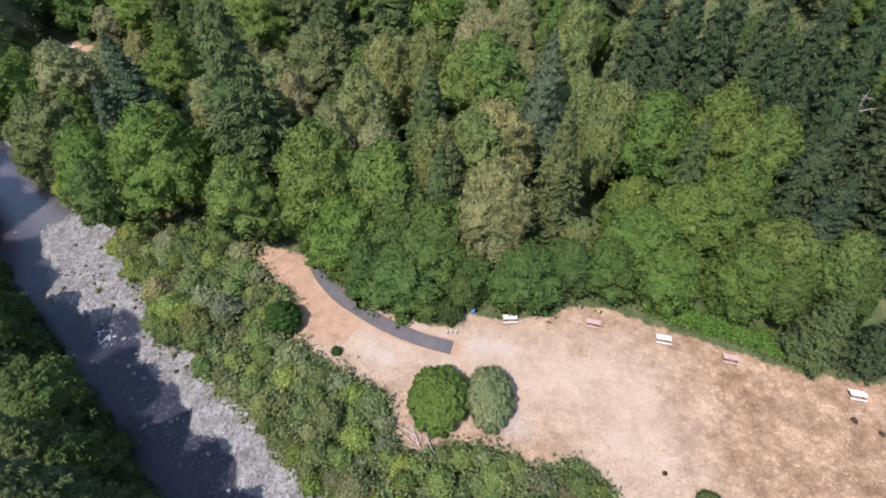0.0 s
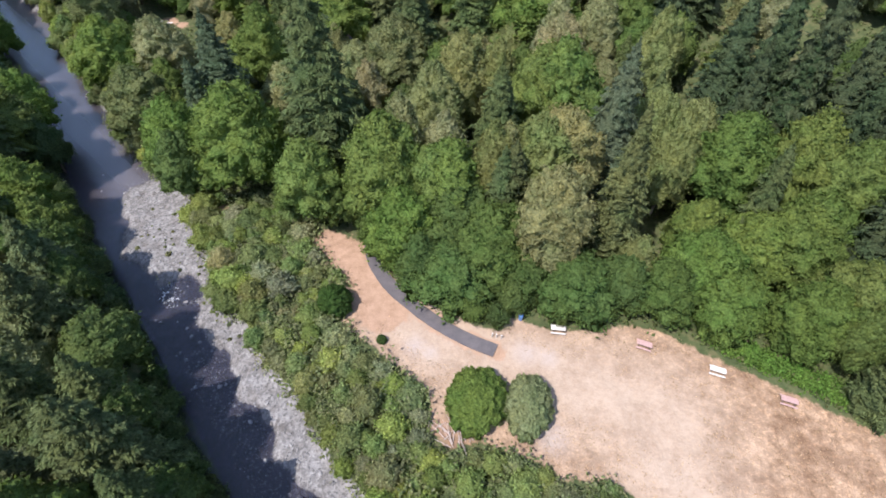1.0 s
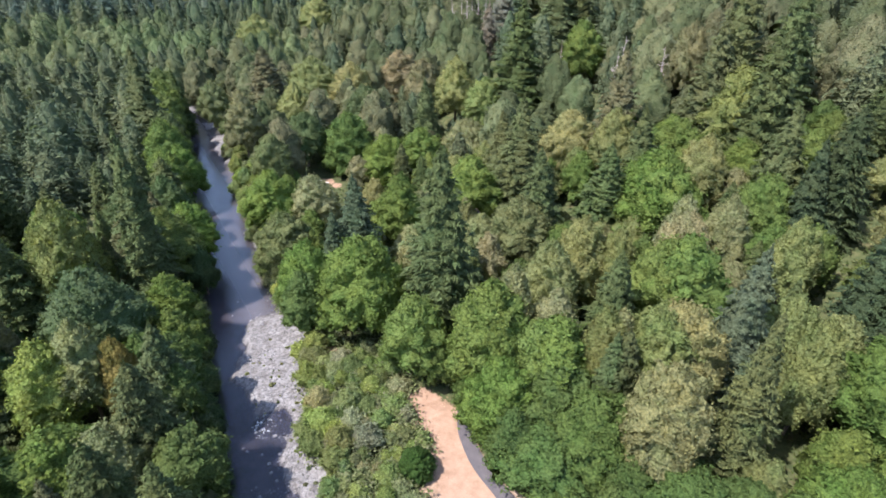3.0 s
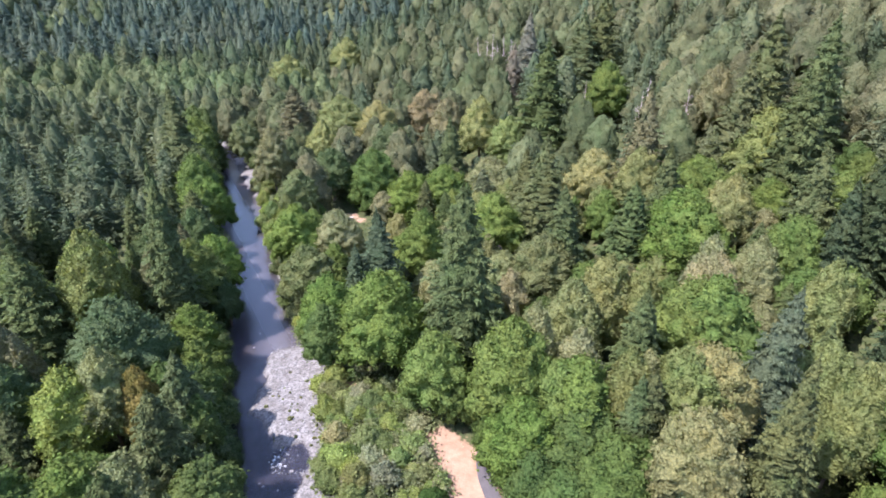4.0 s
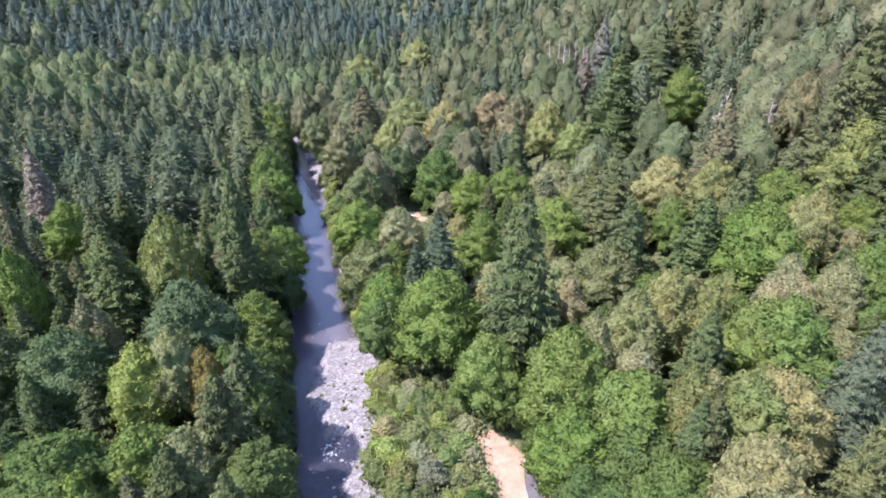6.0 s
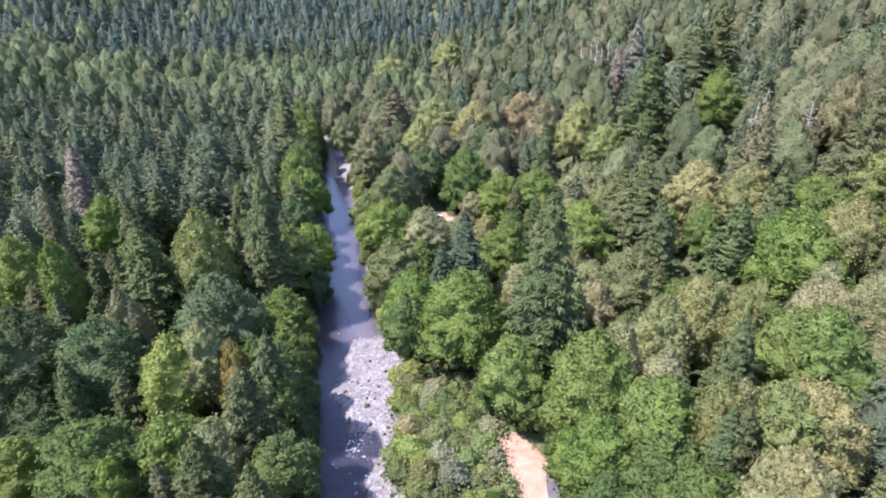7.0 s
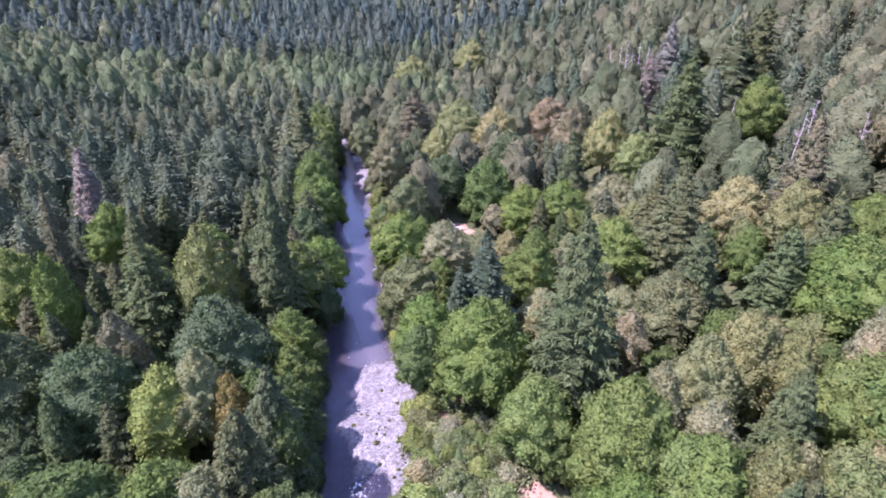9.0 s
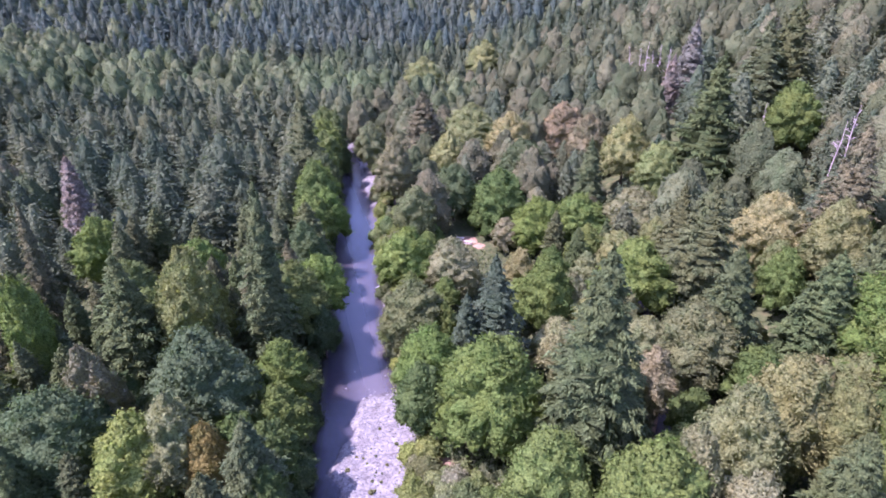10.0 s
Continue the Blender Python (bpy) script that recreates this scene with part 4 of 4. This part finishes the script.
def far_wood(name, label, mat, spots, templates, unit_height):
    """One joined wood: spots of x, y, z, height, radius, tone."""
    rng = np.random.default_rng(len(spots))
    pieces, tones = [], []
    for x, y, z, h, r, tone in spots:
        v, q, t = templates[int(rng.integers(len(templates)))]
        an = rng.uniform(0, math.tau)
        c, s = math.cos(an), math.sin(an)
        w = v * np.array([r, r, h / unit_height])
        w = np.stack([w[:, 0] * c - w[:, 1] * s + x, w[:, 0] * s + w[:, 1] * c + y, w[:, 2] + z - 0.3], -1)
        pieces.append((w, q, t))
        tones.append(np.full(len(v), tone))
    v, q, t = join(pieces)
    me = mesh_of(name, v, [q, t], mat, "quads")
    mask(me, "tone", np.concatenate(tones))
    return tagged(new(name, me), label, "forest", kind="stuff")


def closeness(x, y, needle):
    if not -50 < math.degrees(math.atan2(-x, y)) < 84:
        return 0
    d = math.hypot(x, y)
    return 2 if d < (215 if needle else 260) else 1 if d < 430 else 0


def plant_far():
    firs, leafy, valley = [], [], []
    rng = np.random.default_rng(5)
    seen = {}

    def take(x, y, r, close):
        key = (int(x // 12), int(y // 12))
        for i in (-1, 0, 1):
            for j in (-1, 0, 1):
                for gx, gy, gr in seen.get((key[0] + i, key[1] + j), ()):
                    if (x - gx) ** 2 + (y - gy) ** 2 < (close * (r + gr)) ** 2:
                        return False
        seen.setdefault(key, []).append((x, y, r))
        return True

    for gx, gy, gr in GROWN:
        seen.setdefault((int(gx // 12), int(gy // 12)), []).append((gx, gy, gr))
    for k in range(34000):
        if k < 30000:
            yaw, d = radians(rng.uniform(-50, 84)), 138 + 690 * rng.uniform(0, 1) ** 0.75
        else:
            yaw, d = radians(rng.uniform(-180, 180)), 35 + 300 * math.sqrt(rng.uniform(0, 1))
        x, y = -math.sin(yaw) * d, math.cos(yaw) * d
        p, a = along(x, y)
        if k >= 30000 and -48 < math.degrees(yaw) < 82:
            continue
        patch = noise.noise((x * 0.012, y * 0.012, 3.0))
        if p < -8:
            needle = 0.92 + 0.35 * patch
            if 300 < a < 390 and p < 60:
                needle = 0.12
        elif a > 330:
            needle = 0.95
        else:
            needle = 0.30 + 0.6 * patch
        fir = rng.uniform() < needle
        if fir:
            h = rng.uniform(12, 21) * (1.25 if rng.uniform() < 0.15 else 1)
            r = h / rng.uniform(2.2, 2.9)
        else:
            h = rng.uniform(11, 19)
            r = h * rng.uniform(0.32, 0.42)
        if -(8.5 + 0.4 * r) < p < 8.5 + 0.4 * r and a < 250:
            continue
        xx, yy = np.array([x]), np.array([y])
        if d < 170 and (in_outline(xx, yy, CLEARING)[0] > -r or near_line(xx, yy, PATH)[0] < 1 + 0.6 * r or any(math.hypot(x - ex, y - ey) < er + 0.6 * r for ex, ey, er in BARE_SPOTS)):
            continue
        if math.hypot(x, y) < 30 and p > -5 or not take(x, y, r, 0.57 if fir else 0.64):
            continue
        z = float(ground_z(x, y))
        tone = float(np.clip(0.5 + 0.9 * noise.noise((x * 0.02, y * 0.02, 9.0)) + rng.uniform(-0.45, 0.45), 0, 1))
        if not fir and p > 40 and a < 330:
            tone = 0.15 + 0.75 * tone
        (firs if fir else valley if p < 60 and a > 280 else leafy).append((x, y, z, h, r, tone))
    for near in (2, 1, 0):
        for spots, needle, name, label, mat, full in ((firs, True, "conifer_forest", "dark green conifer forest over the hills, farthest firs tinted haze-blue", HAZE_NEEDLES, 4.0),
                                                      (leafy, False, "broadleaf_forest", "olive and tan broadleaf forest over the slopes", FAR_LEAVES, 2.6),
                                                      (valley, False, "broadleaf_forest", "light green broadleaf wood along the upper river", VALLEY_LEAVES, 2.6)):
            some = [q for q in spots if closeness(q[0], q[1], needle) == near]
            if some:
                # only the farthest firs take the haze-blue tint, nearer ones stay greener
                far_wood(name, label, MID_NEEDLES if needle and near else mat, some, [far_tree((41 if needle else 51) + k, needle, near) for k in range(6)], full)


plant_far()


# ---- things in the clearing ----
def picnic_table(x, y, turn, wood, label):
    """A long park table: three boards on top, a bench at either side, two steel frames."""
    base = tagged(new("picnic_table"), label, "picnic table", "picnic tables along the clearing's edge")
    base.matrix_world = pose(x, y, float(ground_z(x, y)) + 0.02, 0, 0, turn)
    board, seat = boxes("table board", [((0, 0, 0), (1.95, 0.195, 0.045), None)], wood, 0.008), boxes("bench board", [((0, 0, 0), (1.95, 0.22, 0.045), None)], wood, 0.008)
    top = part("tabletop", boxes("table battens", [((k, 0, 0.712), (0.06, 0.6, 0.02), None) for k in (-0.45, 0, 0.45)], TABLE_FRAME), base)
    for k in (-1, 0, 1):
        part("plank", board, top).location = (0, 0.212 * k, 0.745)
    for k in (-1, 1):
        part("bench", seat, base).location = (0, 0.60 * k, 0.445)
    bars = boxes("table bars", [((0, 0, 0.40), (0.05, 1.34, 0.05), None), ((0, 0, 0.68), (0.05, 0.6, 0.045), None)], TABLE_FRAME, 0.006)
    leg = boxes("table leg", [((0, 0, 0), (0.05, 0.05, 0.76), None)], TABLE_FRAME, 0.006)
    for k in (-0.7, 0.7):
        stand = part("frame", bars, base, "dark steel frame")
        stand.location = (k, 0, 0)
        for u in (-1, 1):
            part("leg", leg, stand).matrix_basis = pose(0, 0.38 * u, 0.345, 18 * u, 0, 0)
    return base


picnic_table(10.3, 42.9, 0, TABLE_WOOD, "pale picnic table half under overhanging branches")
picnic_table(21.4, 41.8, -15, TABLE_PINK, "faded pinkish picnic table on dry grass")
picnic_table(30.1, 39.0, -14, TABLE_WOOD, "whitish picnic table on dry grass")
picnic_table(37.8, 35.8, -15, TABLE_PINK, "faded pinkish picnic table beside the fern strip")
picnic_table(51.3, 30.3, -15, TABLE_WOOD, "whitish picnic table beside a young fir")


picnic_table(-83.9, 120.9, 20, TABLE_WOOD, "white picnic table on bare earth in a glade")
picnic_table(-81.0, 120.2, 20, TABLE_WOOD, "white picnic table on bare earth in a glade")


def litter_bin(x, y):
    base = tagged(new("litter_bin"), "blue plastic litter bin at the wood's edge", "litter bin")
    base.matrix_world = pose(x, y, float(ground_z(x, y)), 0, 0, 10)
    bm = bmesh.new()
    bmesh.ops.create_cone(bm, cap_ends=True, segments=20, radius1=0.27, radius2=0.33, depth=0.95, matrix=Matrix.Translation((0, 0, 0.5)))
    for z, r in ((0.25, 0.30), (0.72, 0.33)):
        bmesh.ops.create_cone(bm, cap_ends=True, segments=20, radius1=r, radius2=r, depth=0.04, matrix=Matrix.Translation((0, 0, z)))
    me = bpy.data.meshes.new("bin body")
    bm.to_mesh(me), bm.free()
    me.materials.append(BLUE_PLASTIC)
    part("body", me, base)
    bm = bmesh.new()
    bmesh.ops.create_cone(bm, cap_ends=True, segments=20, radius1=0.36, radius2=0.30, depth=0.12, matrix=Matrix.Translation((0, 0, 1.03)))
    me = bpy.data.meshes.new("bin lid")
    bm.to_mesh(me), bm.free()
    me.materials.append(BLUE_PLASTIC)
    part("lid", me, base)


litter_bin(5.3, 44.3)


def post(x, y, height):
    base = tagged(new("post"), "short pale wooden post beside the footpath's end", "post", "posts at the path's end")
    base.matrix_world = pose(x, y, float(ground_z(x, y)) - 0.1, RNG.uniform(-3, 3), RNG.uniform(-3, 3), 0)
    part("shaft", boxes("post shaft", [((0, 0, height / 2), (0.14, 0.14, height), None)], TABLE_WOOD, 0.02), base)
    part("cap", boxes("post cap", [((0, 0, height + 0.02), (0.18, 0.18, 0.05), None)], TABLE_WOOD, 0.015), base)


for px, py in ((1.6, 41.0), (2.2, 41.0), (2.8, 40.9)):
    post(px, py, 0.9)


def bare_tree(x, y, height, spread_out, seed, label):
    """A dead standing tree: a leaning pale trunk with forked bare limbs."""
    rng = np.random.default_rng(seed)
    base = tagged(new("dead_tree"), label, "dead tree", "dead trees")
    base.matrix_world = pose(x, y, float(ground_z(x, y)) - 0.2, rng.uniform(-5, 5), rng.uniform(-5, 5), rng.uniform(0, 360))
    r = height * 0.0062
    part("trunk", as_mesh("dead trunk", tube([(0, 0, 0), (0.1, 0, height * 0.4), (-0.1, 0.1, height * 0.75), (0.1, 0, height)], [r * 1.6, r * 1.3, r * 0.8, r * 0.2]), DEAD_WOOD, True), base)
    for k in range(14):
        up, an = height * rng.uniform(0.45, 0.95), rng.uniform(0, math.tau)
        ln = spread_out * (1.2 - up / height) * rng.uniform(0.6, 1.4) + 0.4
        o = np.array([math.cos(an), math.sin(an), 0])
        p0 = np.array([0, 0, up])
        p1, p2 = p0 + o * ln * 0.5 + (0, 0, ln * 0.25), p0 + o * ln + (0, 0, ln * rng.uniform(0.2, 0.7))
        limb = [tube([p0, p1, p2], [r * 0.6, r * 0.4, r * 0.12], 5)]
        for _ in range(3):
            q = p1 + rng.normal(size=3) * 0.35 * ln
            limb.append(tube([p1, q], [r * 0.3, r * 0.08], 4))
        part("limb", as_mesh("dead limb", join(limb), DEAD_WOOD), base)


bare_tree(55.5, 59.6, 19, 3.5, 1, "white bare dead tree among dark firs")
bare_tree(38.4, 63.6, 14, 2.5, 2, "thin leaning pale dead tree in maples")
for k, (px, py, h) in enumerate(((-89, 247, 20), (-86, 246, 19), (-83, 245, 21), (-79, 243, 18), (-76, 241, 20), (-73, 240, 19), (-10, 167, 20), (-12, 166, 17), (0.8, 165, 16), (-29, 178, 18))):
    bare_tree(px, py, h, 2.0, 10 + k, "slender bare white trunk on the wooded slope")


def driftwood(x, y):
    rng = np.random.default_rng(3)
    base = tagged(new("brush_pile"), "heap of grey dead branches at the scrub's edge", "brush pile")
    base.matrix_world = pose(x, y, float(ground_z(x, y)), 0, 0, 0)
    for k in range(26):
        c = np.array([rng.normal(0, 0.9), rng.normal(0, 1.0), 0.1 + 0.35 * rng.uniform()])
        an = rng.normal(2.2, 0.5)
        d = np.array([math.cos(an), math.sin(an), rng.uniform(-0.1, 0.15)]) * rng.uniform(0.7, 1.6)
        part("branch", as_mesh("dead branch", tube([c - d, c + (0, 0, 0.12), c + d], [0.05, 0.04, 0.012], 5), DEAD_WOOD), base)


driftwood(-2.3, 27.6)

# withered clumps in the dry grass
for px, py, r in ((49.5, 27.3, 0.42), (51.8, 25.6, 0.4), (25.2, 21.9, 0.3)):
    shrub(px, py, r * 0.9, r, (0.15, 0.105, 0.07), "withered dark brown clump in dry grass", "dead_shrub", "withered clumps in the clearing")
shrub(28.9, 18.4, 1.6, 1.5, (0.12, 0.15, 0.06), "low olive bush at the clearing's edge", "bush", "bushes in the clearing")

# ---- the river's stones ----
def rock(seed, sub=1):
    rng = np.random.default_rng(seed)
    bm = bmesh.new()
    bmesh.ops.create_icosphere(bm, subdivisions=sub, radius=1.0)
    v = np.array([q.co[:] for q in bm.verts])
    t = np.array([[u.index for u in f.verts] for f in bm.faces])
    bm.free()
    v *= rng.uniform(0.75, 1.2, (len(v), 1))
    return v * np.array([1.0, 0.78, 0.5]), np.zeros((0, 4), int), t


ROCKS = [as_mesh("boulder", rock(60 + k, 2), STONE, False) for k in range(5)]
rng = np.random.default_rng(17)
ob = tagged(new("boulder", ROCKS[1]), "large whitish boulder at the water's edge", "boulder", "boulders in the river bed")
ob.matrix_world = pose(-87.0, 93.5, -2.75, 5, 0, 40) @ Matrix.Diagonal((1.3, 1.1, 1.2, 1))
count = 0
while count < 110:
    a = rng.choice([rng.uniform(8, 62), rng.uniform(60, 100), rng.uniform(176, 225)], p=[0.62, 0.26, 0.12])
    p = rng.uniform(-5.5, bank(a)) if a < 62 else rng.uniform(-2.5, bank(a))
    x, y = from_river(p, a)
    s = rng.uniform(0.16, 0.36) * (1.5 if rng.uniform() < 0.12 else 1)
    z = float(ground_z(x, y))
    ob = tagged(new("boulder", ROCKS[int(rng.integers(5))]), "pale grey rounded river boulder on gravel", "boulder", "boulders in the river bed")
    ob.matrix_world = pose(x, y, max(z, -3.1) + 0.12 * s, rng.uniform(-12, 12), rng.uniform(-12, 12), rng.uniform(0, 360)) @ Matrix.Diagonal((s, s, s, 1))
    count += 1


def scatter_gravel():
    rng = np.random.default_rng(23)
    kinds = [rock(80 + k, 1) for k in range(4)]
    n = 7000
    a = np.where(rng.uniform(size=n) < 0.55, rng.uniform(6, 62, n), np.where(rng.uniform(size=n) < 0.8, rng.uniform(60, 101, n), rng.uniform(176, 226, n)))
    u = rng.uniform(size=n)
    lo = np.where(a > 150, 0.5, np.where(a < 58, -5.0, np.minimum(shore(a) - 3.0, -2.0)))
    p = lo + (bank(a) + 0.8 - lo) * u
    x, y = from_river(p, a)
    z = ground_z(x, y)
    pieces = []
    for k in range(n):
        if z[k] < -3.25:
            continue
        v, q, t = kinds[k % 4]
        s = 0.06 + 0.13 * rng.uniform() ** 2.2
        an = rng.uniform(0, math.tau)
        c, d = math.cos(an), math.sin(an)
        w = v * s
        pieces.append((np.stack([w[:, 0] * c - w[:, 1] * d + x[k], w[:, 0] * d + w[:, 1] * c + y[k], w[:, 2] + z[k] + 0.2 * s], -1), q, t))
    return tagged(new("gravel", as_mesh("gravel", join(pieces), STONE)), "grey-white rounded cobbles of the gravel bar", "gravel", kind="stuff")


scatter_gravel()

# low plants rooted in the gravel
count = 0
while count < 46:
    a = rng.choice([rng.normal(77, 7), rng.normal(66, 2.0), rng.uniform(50, 62)], p=[0.5, 0.32, 0.18])
    p = rng.uniform(-2.5, bank(a))
    if a < 62:
        p = rng.uniform(1.8, bank(a))
    x, y = from_river(p, a)
    if ground_z(x, y) < -2.92:
        continue
    r = rng.uniform(0.16, 0.32) * (1.6 if rng.uniform() < 0.15 else 1)
    shrub(x, y, r * rng.uniform(1.0, 1.6), r, (0.20, 0.225, 0.11), "low grey-green plant rooted in river gravel", "plant", "plants on the gravel bar")
    count += 1


# ---- low growth under the trees and on the banks ----
def undergrowth(name, label, spots, tint, other, seed, size, per):
    """Fern and bramble leaves over a stretch of ground: spots of x, y, height."""
    rng = np.random.default_rng(seed)
    x, y, h = (np.repeat(np.asarray(c, float), per) for c in zip(*spots))
    n = len(x)
    x, y = x + rng.normal(0, 0.55, n), y + rng.normal(0, 0.55, n)
    up = rng.uniform(0.05, 1.0, n) * h
    z = ground_z(x, y) + up
    nor = unit(np.stack([rng.normal(0, 0.5, n), rng.normal(0, 0.5, n), np.ones(n)], -1))
    ln = size * rng.uniform(0.7, 1.5, n)
    v, q = leaf_quads(np.stack([x, y, z], -1), nor, ln, ln * 0.6, rng)
    me = mesh_of(name, v, [q], foliage(name + " leaves", 0.25, True, tint, other))
    mask(me, "tone", np.repeat(rng.uniform(0, 1, n), 4))
    return tagged(new(name, me), label, "undergrowth", kind="stuff")


def floor_spots(n, seed):
    rng = np.random.default_rng(seed)
    yaw, d = np.radians(rng.uniform(-50, 84, n)), 14 + 130 * rng.uniform(0, 1, n) ** 0.6
    x, y = -np.sin(yaw) * d, np.cos(yaw) * d
    p, a = along(x, y)
    ok = (in_outline(x, y, CLEARING) < -0.6) & ((p < -8.6) | (p > bank(a) + 1.6)) & (near_line(x, y, PATH) > 1.6)
    for ex, ey, er in BARE_SPOTS:
        ok &= np.hypot(x - ex, y - ey) > er
    return [(u, v, 0.35 + 0.9 * w) for u, v, w in zip(x[ok], y[ok], rng.uniform(size=ok.sum()))]


undergrowth("undergrowth", "green fern and bramble covering the forest floor", floor_spots(7000, 31), (0.075, 0.115, 0.036), (0.135, 0.150, 0.065), 32, 0.55, 9)


def bank_spots(n, seed):
    rng = np.random.default_rng(seed)
    a = rng.uniform(-12, 112, n)
    p = bank(a) + 0.6 + rng.uniform(0, 1, n) * np.where(a < 30, 26, np.where(a < 75, 18, 7))
    x, y = from_river(p, a)
    ok = (in_outline(x, y, CLEARING) < -0.2) & (near_line(x, y, PATH) > 1.6)
    for ex, ey, er in BARE_SPOTS:
        ok &= np.hypot(x - ex, y - ey) > er * 0.8
    return [(u, v, 0.6 + 1.8 * w) for u, v, w in zip(x[ok], y[ok], rng.uniform(size=ok.sum()))]


undergrowth("scrub", "soft grey-green willow scrub on the river bank", bank_spots(4200, 33), (0.140, 0.185, 0.065), (0.215, 0.228, 0.125), 34, 0.42, 14)


def strip_spots(n, seed):
    rng = np.random.default_rng(seed)
    u, w = rng.uniform(0, 1, n), rng.uniform(0, 1, n)
    x, y = 31 + 14.5 * u, 42.3 - 6.9 * u + 0.6 + 2.6 * w
    return [(i, j, 0.7) for i, j in zip(x, y)]


undergrowth("fern_strip", "bright green fern strip beside the dry grass", strip_spots(420, 35), (0.085, 0.170, 0.030), (0.120, 0.200, 0.045), 36, 0.4, 14)


def dry_tufts():
    rng = np.random.default_rng(37)
    n = 20000
    x, y = rng.uniform(-28, 75, n), rng.uniform(-5, 57, n)
    inside = in_outline(x, y, CLEARING)
    lane = near_line(x, y, [(-22, 54), (-15, 47.5), (-5, 40), (3, 37.5), (14, 35), (24, 31)])
    clump = np.array([noise.noise((u * 0.3, v * 0.3, 2.0)) for u, v in zip(x, y)])
    ok = (inside > 0) & ((lane > 3.2) | (inside < 1.2)) & (clump > -0.12) & (near_line(x, y, PATH) > 1.5)
    x, y = np.repeat(x[ok], 4), np.repeat(y[ok], 4)
    n = len(x)
    x, y = x + rng.normal(0, 0.3, n), y + rng.normal(0, 0.3, n)
    nor = unit(np.stack([rng.normal(0, 1, n), rng.normal(0, 1, n), np.full(n, 2.0)], -1))
    ln = rng.uniform(0.10, 0.26, n)
    v, q = leaf_quads(np.stack([x, y, ground_z(x, y) + 0.08], -1), nor, ln, ln * 0.35, rng)
    me = mesh_of("dry_grass", v, [q], foliage("straw", 0.2, True, (0.44, 0.31, 0.20), (0.27, 0.19, 0.12)))
    mask(me, "tone", np.repeat(rng.uniform(0, 1, n), 4))
    return tagged(new("dry_grass", me), "dry straw-coloured grass tufts in the clearing", "grass", kind="stuff")


dry_tufts()
